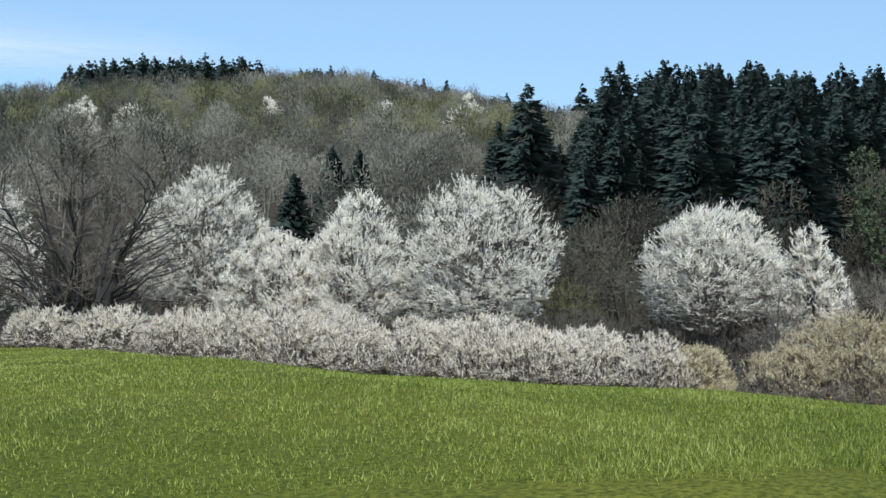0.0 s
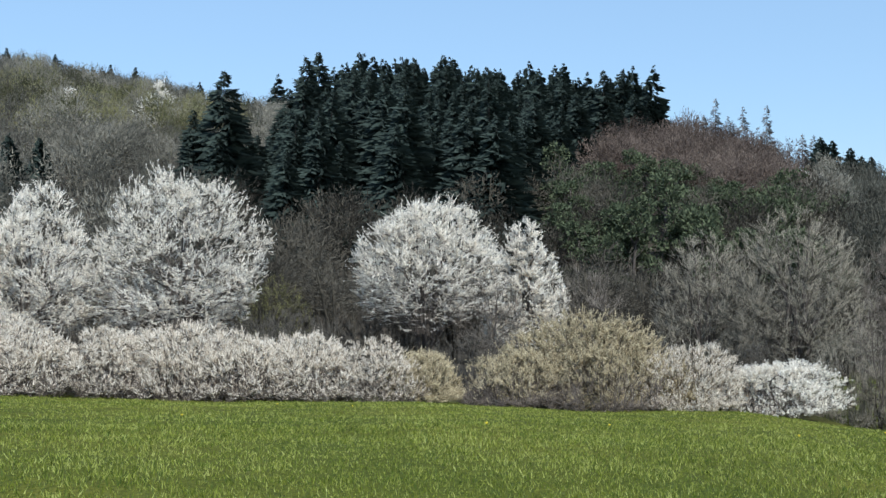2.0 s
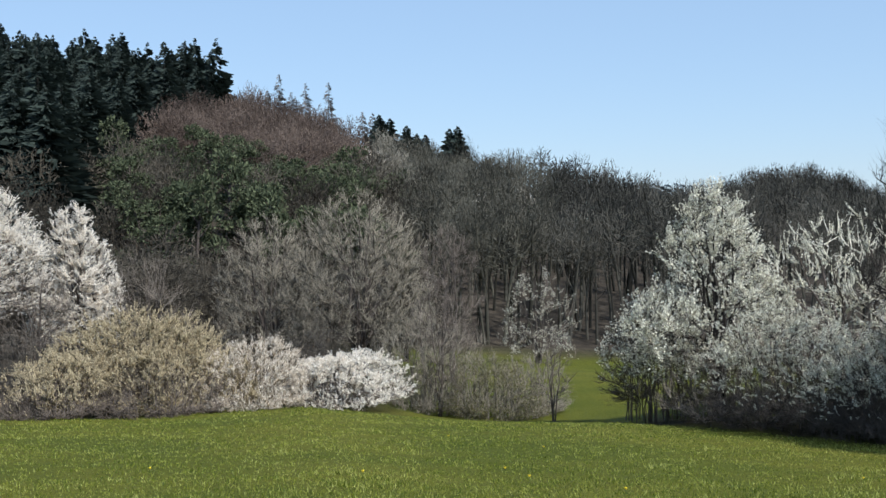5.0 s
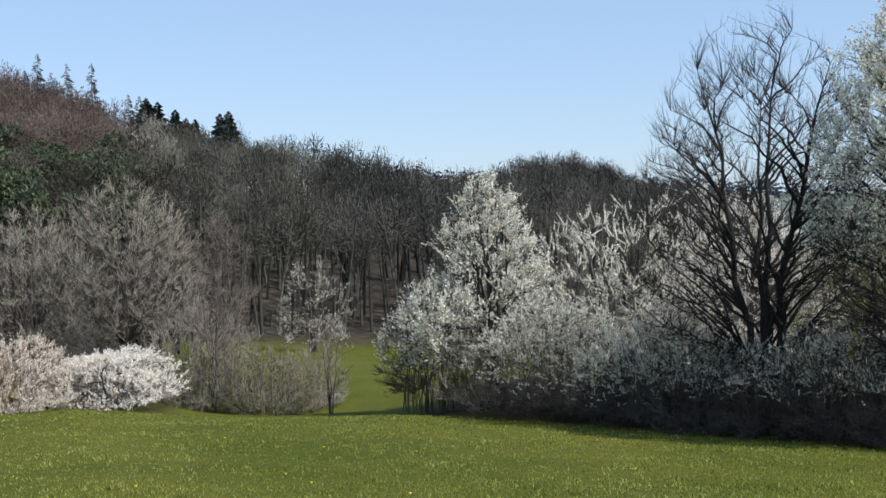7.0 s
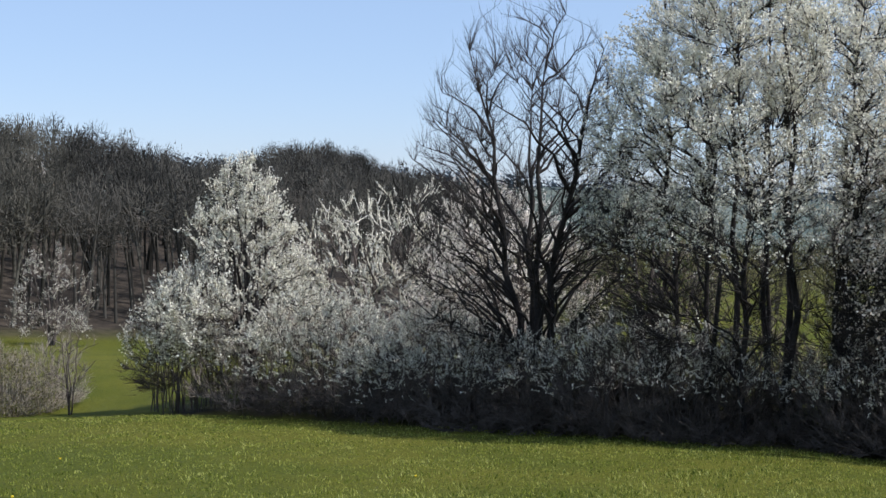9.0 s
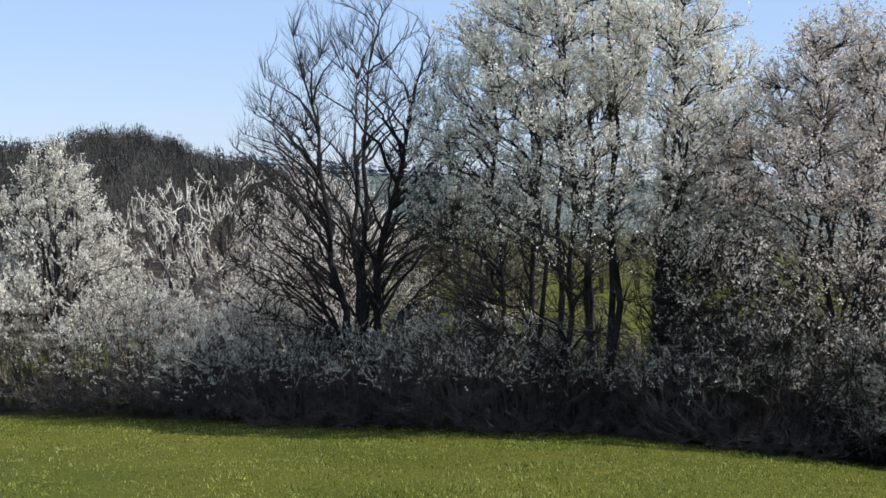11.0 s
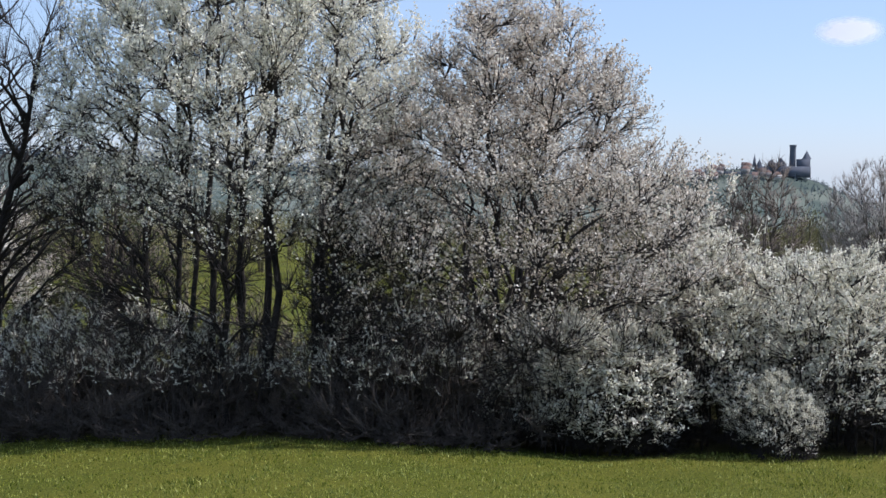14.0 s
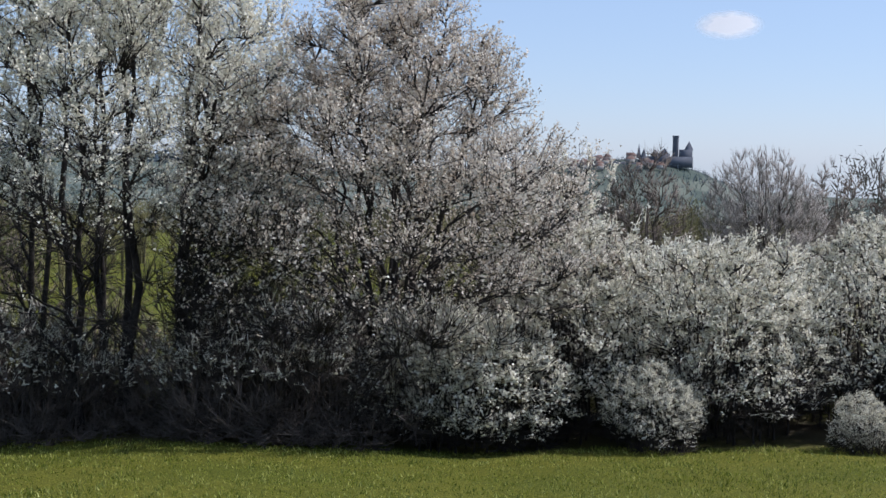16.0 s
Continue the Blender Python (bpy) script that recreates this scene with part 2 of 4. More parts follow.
def meadow_material():
    """Short spring turf near by, woodland floor on the hill, a greyer green far off."""
    m = bpy.data.materials.new("meadow")
    m.use_nodes = True
    n, l = m.node_tree.nodes, m.node_tree.links
    bsdf = n["Principled BSDF"]
    bsdf.inputs["Roughness"].default_value = 0.9
    bsdf.inputs["Specular IOR Level"].default_value = 0.1
    tc = n.new("ShaderNodeTexCoord")

    def tex(scale, detail=4):
        t = n.new("ShaderNodeTexNoise")
        t.inputs["Scale"].default_value, t.inputs["Detail"].default_value = scale, detail
        l.new(tc.outputs["Object"], t.inputs["Vector"])
        return t.outputs[0]

    def ramp(src, a, b, p=0.35, q=0.65):
        r = n.new("ShaderNodeValToRGB")
        r.color_ramp.elements[0].position, r.color_ramp.elements[1].position = p, q
        r.color_ramp.elements[0].color, r.color_ramp.elements[1].color = (*a, 1), (*b, 1)
        l.new(src, r.inputs[0])
        return r.outputs[0]

    def blend(f, a, b):
        x = n.new("ShaderNodeMix")
        x.data_type = 'RGBA'
        l.new(f, x.inputs[0])
        l.new(a, x.inputs[6])
        l.new(b, x.inputs[7])
        return x.outputs[2]

    turf = blend(ramp(tex(0.22), (0, 0, 0), (1, 1, 1)), ramp(tex(22), (0.034, 0.046, 0.005), (0.105, 0.115, 0.012)),
                 ramp(tex(22), (0.054, 0.06, 0.006), (0.16, 0.15, 0.02)))
    floor = ramp(tex(0.8), (0.024, 0.020, 0.015), (0.070, 0.056, 0.041))
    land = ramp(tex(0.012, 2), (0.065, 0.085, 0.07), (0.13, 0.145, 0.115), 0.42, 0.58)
    w = n.new("ShaderNodeVertexColor")
    w.layer_name = "cover"
    s = n.new("ShaderNodeSeparateColor")
    l.new(w.outputs[0], s.inputs[0])
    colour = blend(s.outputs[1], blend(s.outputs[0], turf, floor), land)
    l.new(colour, bsdf.inputs["Base Color"])
    b = n.new("ShaderNodeBump")
    b.inputs["Strength"].default_value, b.inputs["Distance"].default_value = 0.8, 0.05
    l.new(tex(34), b.inputs["Height"])
    l.new(b.outputs[0], bsdf.inputs["Normal"])
    return m


def build_ground():
    na, nr = 400, 150
    az = np.linspace(-180, 180, na, endpoint=False)
    d = np.concatenate([[0.7], 0.7 * (4700 / 0.7) ** (np.arange(1, nr) / (nr - 1))])
    A, D = np.meshgrid(np.radians(az), d)
    X, Y = D * np.sin(A), D * np.cos(A)
    Z = height(X, Y)
    verts = np.concatenate([np.stack([X, Y, Z], -1).reshape(-1, 3), [[0, 0, float(height(0.0, 0.0))]]])
    i = np.arange(nr - 1)[:, None] * na
    j = np.arange(na)[None]
    k = (j + 1) % na
    quads = np.stack([i + k, i + j, i + na + j, i + na + k], -1).reshape(-1, 4)
    tip = np.stack([np.full(na, len(verts) - 1), np.arange(na), (np.arange(na) + 1) % na], -1)
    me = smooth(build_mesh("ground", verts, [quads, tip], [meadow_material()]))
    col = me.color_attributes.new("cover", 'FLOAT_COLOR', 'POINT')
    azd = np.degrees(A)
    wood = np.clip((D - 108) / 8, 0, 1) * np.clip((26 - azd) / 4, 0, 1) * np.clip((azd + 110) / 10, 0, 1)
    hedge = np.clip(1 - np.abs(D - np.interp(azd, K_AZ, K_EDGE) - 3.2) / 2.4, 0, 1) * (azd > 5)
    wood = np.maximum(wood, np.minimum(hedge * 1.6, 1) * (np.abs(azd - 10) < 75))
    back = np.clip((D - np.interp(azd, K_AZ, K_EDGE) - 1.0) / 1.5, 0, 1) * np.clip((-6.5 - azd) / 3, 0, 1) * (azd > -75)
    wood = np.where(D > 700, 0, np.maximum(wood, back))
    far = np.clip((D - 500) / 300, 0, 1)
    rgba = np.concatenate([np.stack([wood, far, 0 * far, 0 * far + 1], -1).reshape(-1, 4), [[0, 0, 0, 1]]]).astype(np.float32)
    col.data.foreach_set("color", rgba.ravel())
    return tagged(new("ground", me), "sloping spring meadow falling to a wooded valley", "ground", kind="structure")


build_ground()


# ---- growing things ----
def unit(v):
    return v / np.maximum(np.linalg.norm(v, axis=-1, keepdims=True), 1e-9)


def run(rng, start, way, length, n, wander, up):
    """Many winding shoots at once: (m, n+1, 3) points."""
    p, w = start.copy(), unit(way)
    out = [p]
    for _ in range(n):
        w = unit(w + rng.normal(0, wander, p.shape) + np.array([0, 0, up]))
        p = p + w * (length / n)[:, None]
        out.append(p)
    return np.stack(out, 1)


def branch(rng, lines, kids, lo, hi, angle, ratio, n, wander, up, taper=0.6):
    """kids new shoots from each parent line, between lo and hi of its length."""
    m, k, _ = lines.shape
    t = lo + (hi - lo) * (np.arange(kids)[None] + rng.random((m, kids))) / kids
    pos = t * (k - 1)
    i = np.minimum(pos.astype(int), k - 2)
    f = (pos - i)[..., None]
    r = np.arange(m)[:, None]
    a, b = lines[r, i], lines[r, i + 1]
    start = (a * (1 - f) + b * f).reshape(-1, 3)
    tangent = unit(b - a).reshape(-1, 3)
    side = unit(np.cross(tangent, rng.normal(0, 1, tangent.shape)))
    ang = np.radians(angle + rng.normal(0, 10, len(start)))[:, None]
    way = tangent * np.cos(ang) + side * np.sin(ang)
    whole = np.linalg.norm(np.diff(lines, axis=1), axis=2).sum(1)
    length = (whole[:, None] * ratio * (1 - taper * t) * rng.uniform(0.7, 1.25, t.shape)).ravel()
    return run(rng, start, way, length, n, wander, up)


def fit_in(lines, centre, radii, power=0.85):
    """Draws what sticks out of a crown's rounded outline back towards it."""
    q = (lines - centre) / radii
    e = np.linalg.norm(q, axis=2, keepdims=True)
    return centre + (lines - centre) * np.where(e > 1, np.maximum(e, 1) ** -power, 1)


def tubes(lines, r0, r1, sides):
    """Tapering tubes round lines: vertices and quads."""
    m, n, _ = lines.shape
    tan = unit(np.gradient(lines, axis=1))
    ref = np.where(np.abs(tan[..., 2:3]) > 0.9, np.array([1.0, 0, 0]), np.array([0, 0, 1.0]))
    u = unit(np.cross(tan, ref))
    v = np.cross(tan, u)
    r0, r1 = np.broadcast_to(r0, (m,)), np.broadcast_to(r1, (m,))
    rad = r0[:, None] + (r1 - r0)[:, None] * np.linspace(0, 1, n)[None]
    a = np.arange(sides) * 2 * np.pi / sides
    ring = (u[:, :, None] * np.cos(a)[None, None, :, None] + v[:, :, None] * np.sin(a)[None, None, :, None]) * rad[:, :, None, None]
    verts = (lines[:, :, None] + ring).reshape(-1, 3)
    base = (np.arange(m)[:, None, None] * n + np.arange(n - 1)[None, :, None]) * sides
    s = np.arange(sides)[None, None]
    t = (s + 1) % sides
    quads = np.stack([base + s, base + t, base + sides + t, base + sides + s], -1).reshape(-1, 4)
    return verts, quads


def blades(lines, width):
    """Twigs as slim three-sided spikes, one per line (start, end)."""
    a, b = lines[:, 0], lines[:, -1]
    tan = unit(b - a)
    ref = np.where(np.abs(tan[:, 2:3]) > 0.9, np.array([1.0, 0, 0]), np.array([0, 0, 1.0]))
    u = unit(np.cross(tan, ref))
    v = np.cross(tan, u)
    w = np.broadcast_to(width, (len(a),))[:, None]
    ring = [a + (u * math.cos(x) + v * math.sin(x)) * w for x in (0, 2.094, 4.189)]
    verts = np.stack([*ring, b], 1).reshape(-1, 3)
    k = np.arange(len(a))[:, None] * 4
    tris = np.concatenate([k + np.array([[0, 1, 3]]), k + np.array([[1, 2, 3]]), k + np.array([[2, 0, 3]])])
    return verts, tris


def slivers(lines, width):
    """Far twigs, one slim triangle each."""
    a, b = lines[:, 0], lines[:, -1]
    side = unit(np.cross(b - a, np.random.default_rng(3).normal(0, 1, a.shape))) * width
    verts = np.stack([a - side, a + side, b], 1).reshape(-1, 3)
    return verts, np.arange(len(a) * 3).reshape(-1, 3)


def petals(rng, lines, count, spread, size, lo=0.15):
    """Small blossom clusters or leaves set round shoots."""
    m, n, _ = lines.shape
    t = (lo + (1 - lo) * rng.random((m, count))) * (n - 1)
    i = np.minimum(t.astype(int), n - 2)
    f = (t - i)[..., None]
    r = np.arange(m)[:, None]
    c = (lines[r, i] * (1 - f) + lines[r, i + 1] * f).reshape(-1, 3)
    c = c + rng.normal(0, spread, c.shape)
    a = unit(rng.normal(0, 1, c.shape))
    b = unit(np.cross(a, rng.normal(0, 1, c.shape)))
    s = size * 1.15 * rng.uniform(0.6, 1.35, len(c))[:, None]
    verts = np.stack([c - a * s, c + a * s * 0.6 - b * s, c + a * s * 0.6 + b * s], 1).reshape(-1, 3)
    tris = np.arange(len(c))[:, None] * 3 + np.arange(3)[None]
    return verts, tris


def merge(*pieces):
    """Joins (vertices, faces) pairs; quads and triangles stay apart."""
    verts, q, t, off = [], [], [], 0
    for v, f in pieces:
        verts.append(v)
        (q if f.shape[1] == 4 else t).append(f + off)
        off += len(v)
    return np.concatenate(verts), [np.concatenate(x) for x in (q, t) if x]


def part(name, geometry, mat, parent, label="", kind=""):
    verts, faces = geometry
    ob = new(name, build_mesh(name, verts, faces, [mat]))
    ob.parent = parent
    return tagged(ob, label, kind=kind)


def stand(name, label, category, az, d, group="", sink=0.05):
    """An empty at the foot of a thing, on the ground."""
    x, y = polar(az, d)
    root = new(name)
    root.location = (x, y, float(height(x, y)) - sink)
    return tagged(root, label, category, group)


class Crown:
    """The rounded, lumpy outline that a plant grows to fill."""

    def __init__(self, rng, base, tall, wide, deep, centre, lumps=0.16, cone=0.0):
        self.c = np.array([0, 0, base + (tall - base) * centre])
        self.up, self.down = tall - self.c[2], self.c[2] - base
        self.r = np.array([wide / 2, deep / 2])
        self.axes = unit(rng.normal(0, 1, (9, 3)))
        self.freq, self.phase = rng.uniform(2.0, 5.0, 9), rng.uniform(0, 6.28, 9)
        self.lumps, self.cone = lumps, cone

    def point(self, way, share):
        """The place in a direction at a share of the way to the outline."""
        lump = 1 + self.lumps * np.sin(way @ self.axes.T * self.freq + self.phase).mean(1) * 1.8
        rz = np.where(way[:, 2] > 0, self.up, self.down)
        flare = np.where(way[:, 2] < 0, np.maximum(np.sqrt(1 - np.minimum(way[:, 2] ** 2, 1)), 0.3) ** -0.55, 1.0 - self.cone * np.maximum(way[:, 2], 0))
        return self.c + way * np.stack([self.r[0] * flare, self.r[1] * flare, rz], 1) * (share * lump)[:, None]

    def targets(self, rng, count, lo, hi, floor=-1.0):
        w = unit(rng.normal(0, 1, (count * 2, 3)))
        w = w[w[:, 2] > floor][:count]
        share = (lo ** 3 + (hi ** 3 - lo ** 3) * rng.random(len(w))) ** (1 / 3)
        return self.point(w, share)


def reach(rng, lines, targets, n, rise, follow, lo=0.15):
    """Shoots that leave older wood below each target, first along it, and curve out to the target. Returns lines and their parents."""
    f = np.linspace(0, lines.shape[1] - 1, (lines.shape[1] - 1) * 4 + 1)
    i = np.minimum(f.astype(int), lines.shape[1] - 2)
    f = (f - i)[None, :, None]
    lines = lines[:, i] * (1 - f) + lines[:, i + 1] * f
    m, k, _ = lines.shape
    i0 = int(lo * (k - 1))
    pts = lines[:, i0:].reshape(-1, 3)
    along = unit(np.gradient(lines, axis=1))[:, i0:].reshape(-1, 3)
    owner = np.repeat(np.arange(m), k - i0)
    best = np.empty(len(targets), int)
    for s in range(0, len(targets), 400):
        v = targets[s:s + 400, None] - pts[None]
        dist = np.linalg.norm(v, axis=2)
        flat = np.hypot(v[..., 0], v[..., 1])
        best[s:s + 400] = np.argmin(dist * rng.uniform(0.8, 1.25, dist.shape) + 1.5 * np.maximum(0, flat * rise - v[..., 2]), axis=1)
    a = pts[best]
    v = targets - a
    length = np.linalg.norm(v, axis=1, keepdims=True)
    ctrl = a + 0.5 * length * unit(along[best] * follow + unit(v) * (1 - follow)) + rng.normal(0, 0.05, v.shape) * length
    t = np.linspace(0, 1, n + 1)[None, :, None]
    l = a[:, None] * (1 - t) ** 2 + 2 * ctrl[:, None] * t * (1 - t) + targets[:, None] * t * t
    l[:, 1:-1] += rng.normal(0, 0.025, l[:, 1:-1].shape) * length[:, None]
    return l, owner[best]


def sprays_of(rng, lines, kids, length, centre, up, outward, lo=0.25, wander=0.07, jitter=0.55):
    """Fine shoots along branches, leaning outwards and up."""
    m, k, _ = lines.shape
    t = (lo + (1 - lo) * rng.random((m, kids))) * (k - 1)
    i = np.minimum(t.astype(int), k - 2)
    f = (t - i)[..., None]
    r = np.arange(m)[:, None]
    a, b = lines[r, i], lines[r, i + 1]
    start = (a * (1 - f) + b * f).reshape(-1, 3)
    tangent = unit(b - a).reshape(-1, 3)
    way = tangent * 0.7 + unit(start - centre) * outward + rng.normal(0, jitter, start.shape) + np.array([0, 0, up])
    way[:, 2] = np.where(way[:, 2] < 0, way[:, 2] * 0.15, way[:, 2])
    return run(rng, start, way, length * rng.uniform(0.5, 1.4, len(start)), 2, wander, up * 0.4)


def plant(root, tall, wide, seed, stems, lean, thick, bark, twig, flower=None, flowers=2, spread=0.05, size=0.045, base=0.1, centre=0.45,
          deep=None, limbs=60, branches=420, sprays=6, spray=0.55, up=0.35, outward=0.5, bend=0.5, rise=0.6, twig_w=0.006, flower_name="blossom",
          stem_reach=0.8, lumps=0.16, foot=0.06, inner=0.35, flower_low=-1.0, stem_name="stem", limb_r=0.35, hollow=0.35, fine=0, sheath=0.5, bloom_most=1.0, cone=0.0, jitter=0.55):
    """Stems, limbs, branches, shoots and blossom or leaves, all filling one crown."""
    rng = np.random.default_rng(seed)
    crown = Crown(rng, base * tall, tall, wide, deep or wide, centre, lumps, cone)
    a = np.arange(stems) * 2.399 + rng.uniform(-0.4, 0.4, stems)
    out = np.sqrt((np.arange(stems) + 0.3) / stems) * lean if stems > 1 else np.zeros(1)
    way = unit(np.stack([np.cos(a) * out, np.sin(a) * out, np.full(stems, 0.75)], 1) + rng.normal(0, 0.04, (stems, 3)))
    tops = crown.point(way, stem_reach * rng.uniform(0.85, 1.1, stems))
    feet = np.stack([np.cos(a) * out * foot * wide, np.sin(a) * out * foot * (deep or wide), 0 * a], 1)
    t = np.linspace(0, 1, 9)[None, :, None]
    ctrl = feet + (tops - feet) * np.array([0.35, 0.35, 0.55])
    l0 = feet[:, None] * (1 - t) ** 2 + 2 * ctrl[:, None] * t * (1 - t) + tops[:, None] * t * t
    l0[:, 1:-1] += rng.normal(0, 0.008 * tall, l0[:, 1:-1].shape)
    l1, own = reach(rng, l0, crown.targets(rng, limbs, 0.35, 0.9, -0.75), 6, rise, bend)
    both = np.concatenate([l0[:, ::2][:, -4:], l1[:, [0, 2, 4, 6]]])
    l2, _ = reach(rng, both, crown.targets(rng, branches, inner, 0.98, -0.92), 4, rise * 0.7, bend, 0.3)
    l3 = sprays_of(rng, l2, sprays, spray, crown.c, up, outward, jitter=jitter)
    l3[..., 2] = np.maximum(l3[..., 2], 0.03)
    tk = thick * rng.uniform(0.7, 1.1, stems)
    reach1 = np.linalg.norm(l1[:, -1] - l1[:, 0], axis=1)
    r1 = np.minimum(tk[own] * limb_r, 0.012 + 0.014 * reach1)
    if stems <= 12:
        for s in range(stems):
            part(stem_name if stems > 1 else "trunk", merge(tubes(l0[s:s + 1], tk[s], 0.012, 8), *([tubes(l1[own == s], r1[own == s], 0.008, 5)] if (own == s).any() else [])), bark, root)
    else:
        part("stem_thicket", merge(tubes(l0, tk, 0.008, 4), tubes(l1, r1, 0.006, 3)), bark, root, kind="stuff")
    part("twig_work", merge(tubes(l2[:, ::2], np.minimum(0.007 + twig_w, 0.02), twig_w * 0.7, 3), blades(l3, twig_w)), twig, root, kind="stuff")
    if flower:
        def bloom(l):
            """Blossom thins out towards the foot and the inside, to darken them as shade would."""
            p = (l[:, -1] - crown.c) / np.array([crown.r[0], crown.r[1], crown.up])
            return l[(rng.random(len(l)) < np.minimum((l[:, 0, 2] / tall - flower_low) / 0.45, bloom_most)) & (np.linalg.norm(p, axis=1) > rng.uniform(0, hollow * 2, len(l)))]

        if fine:
            l3 = sprays_of(rng, l3, fine, spray * 0.42, crown.c, up * 0.5, outward * 0.5, 0.1)
        keep, own2 = bloom(l3), bloom(l2)
        part(flower_name, merge(*([blades(keep, size * sheath * rng.uniform(0.6, 1.3, len(keep)))] if sheath and flower_name != "leafage" else []), petals(rng, keep, flowers * 3 + 1, spread, size, 0.05), petals(rng, own2, flowers + 2, spread, size, 0.45)), flower, root, kind="stuff")
    return root


def tree(name, label, category, az, d, tall, wide, seed, stems=4, lean=0.5, thick=0.12, bark=BARK, twig=TWIG, group="", **more):
    return plant(stand(name, label, category, az, d, group), tall, wide, seed, stems, lean, thick, bark, twig, **more)


def bush(name, label, category, az, d, tall, wide, seed, flower=BLOSSOM_CREAM, twig=TWIG, stems=40, group="", turn=None, **more):
    opts = dict(base=0.0, centre=0.22, limbs=130, branches=460, sprays=7, spray=0.34, foot=0.28, size=0.032, spread=0.03, up=0.45, lumps=0.2,
                stem_reach=0.7, bend=0.35, inner=0.45, flowers=3, outward=0.6, twig_w=0.0065, limb_r=0.5)
    opts.update(more)
    root = plant(stand(name, label, category, az, d, group), tall, wide, seed, stems, 1.0, 0.025, twig, twig, flower=flower, **opts)
    root.rotation_euler = (0, 0, radians(-az if turn is None else turn))
    return root


def repeat(source, az, d, turn, scale, label="", tall=1.0):
    """Another bush or tree of the same make on its own spot."""
    x, y = polar(az, d)
    source.scale = (scale, scale, scale * tall)
    twin = copy_thing(source, pose(x, y, float(height(x, y)) - 0.05, 0, 0, turn))
    source.scale = (1, 1, 1)
    return tagged(twin, label)


# ---- hedge at the foot of the meadow, sunlit end ----
HEDGE = "blackthorn bushes along the meadow edge"
HEDGE_LABEL = "rounded blackthorn bush covered in cream-white blossom at the meadow edge"
variants = [bush("blackthorn_bush", HEDGE_LABEL, "bush", az, d, tall, wide, seed, group=HEDGE, flowers=0, size=0.026, spread=0.016, branches=1250, sprays=7, spray=0.26, flower_low=0.08, up=0.3, sheath=0.75)
            for az, d, tall, wide, seed in [(-59.6, 51.6, 2.4, 4.8, 11), (-53.4, 50.0, 3.0, 5.2, 12), (-46.9, 48.0, 2.8, 5.0, 13), (-40.2, 46.4, 3.1, 5.0, 14)]]
for az, d, k, turn, s in [(-62.9, 53.0, 0, 40, 0.85), (-56.5, 50.6, 1, 130, 0.88), (-50.2, 49.0, 2, 80, 1.1), (-43.6, 47.2, 3, 200, 0.9),
                          (-36.8, 45.6, 1, 300, 1.0), (-33.3, 44.8, 2, 20, 0.92), (-30.2, 44.0, 3, 110, 0.8),
                          (-55.0, 53.4, 1, 250, 1.0), (-48.4, 51.6, 3, 10, 1.08), (-41.8, 49.4, 0, 190, 1.3), (-38.3, 48.4, 2, 60, 1.12), (-34.8, 47.4, 0, 330, 1.2)]:
    repeat(variants[k], az, d, turn, s)
# thick grey scrub behind, out of which the trees rise
scrub = [bush("thorn_scrub", "grey-brown leafless thorn scrub behind the hedge", "bush", az, d, 3.6, 6.5, seed, flower=None, twig=TWIG_DUSK, group="scrub behind the hedge", branches=420, sprays=8, twig_w=0.009, spray=0.35)
         for az, d, seed in [(-57.5, 60.0, 15), (-31.5, 60.0, 16)]]
for az, d, k, turn, s in [(-51.5, 57.5, 1, 30, 0.9), (-44.0, 58.0, 0, 200, 0.95), (-35.5, 57.0, 1, 90, 1.0), (-24.8, 56.0, 0, 40, 0.85), (-16.5, 56.0, 1, 140, 0.8), (-11.0, 58.0, 0, 300, 0.8), (-62.5, 62, 1, 10, 0.9), (-29.0, 66.0, 0, 130, 1.2), (-20.5, 66.0, 1, 250, 1.15), (-34.0, 68, 0, 280, 1.2)]:
    repeat(scrub[k], az, d, turn, s)
bush("budding_bush", "small tan budding shrub in the hedge", "bush", -27.9, 44.8, 2.3, 3.4, 21, flower=BUDS, twig=TWIG_TAN, flowers=1, flower_name="bud_cover", size=0.022, spread=0.012, sheath=0.6, sprays=6, spray=0.26, branches=1200)
bush("budding_bush", "broad tan willow bush with yellowish buds", "bush", -19.2, 45.4, 4.3, 8.2, 22, flower=BUDS, twig=TWIG_TAN, flowers=2, stems=60, limbs=160, flower_name="bud_cover", size=0.022, spread=0.012, sheath=0.6, sprays=6, spray=0.28, branches=2400, deep=5.0)
bush("budding_bush", "low grey-tan bush in front of the willow", "bush", -23.2, 44.2, 2.5, 4.8, 23, flower=BUDS, twig=TWIG, flower_low=0.2, flowers=1, flower_name="bud_cover", size=0.022, spread=0.012, sheath=0.6, sprays=6, spray=0.26, branches=1200)
bush("budding_bush", "low grey-tan bush with bare lower twigs", "bush", -18.4, 43.9, 2.5, 5.4, 27, flower=BUDS, twig=TWIG, flowers=1, flower_name="bud_cover", size=0.022, spread=0.012, sheath=0.6, sprays=6, spray=0.26, branches=1200, flower_low=0.4)
bush("budding_bush", "rounded grey-tan bush with pale buds", "bush", -14.6, 45.0, 2.9, 5.6, 24, flower=BLOSSOM_CREAM, twig=TWIG_TAN, flowers=1, flower_name="bud_cover", size=0.022, spread=0.012, sheath=0.6, sprays=6, spray=0.26, branches=1200)
bush("blackthorn_bush", "bright white blackthorn bush ending the hedge", "bush", -10.4, 45.6, 2.3, 5.4, 25, flower=BLOSSOM, flowers=2, group=HEDGE, size=0.026, spray=0.25, sprays=6, branches=1100, sheath=0.7, flower_low=0.05, up=0.3, lumps=0.38)
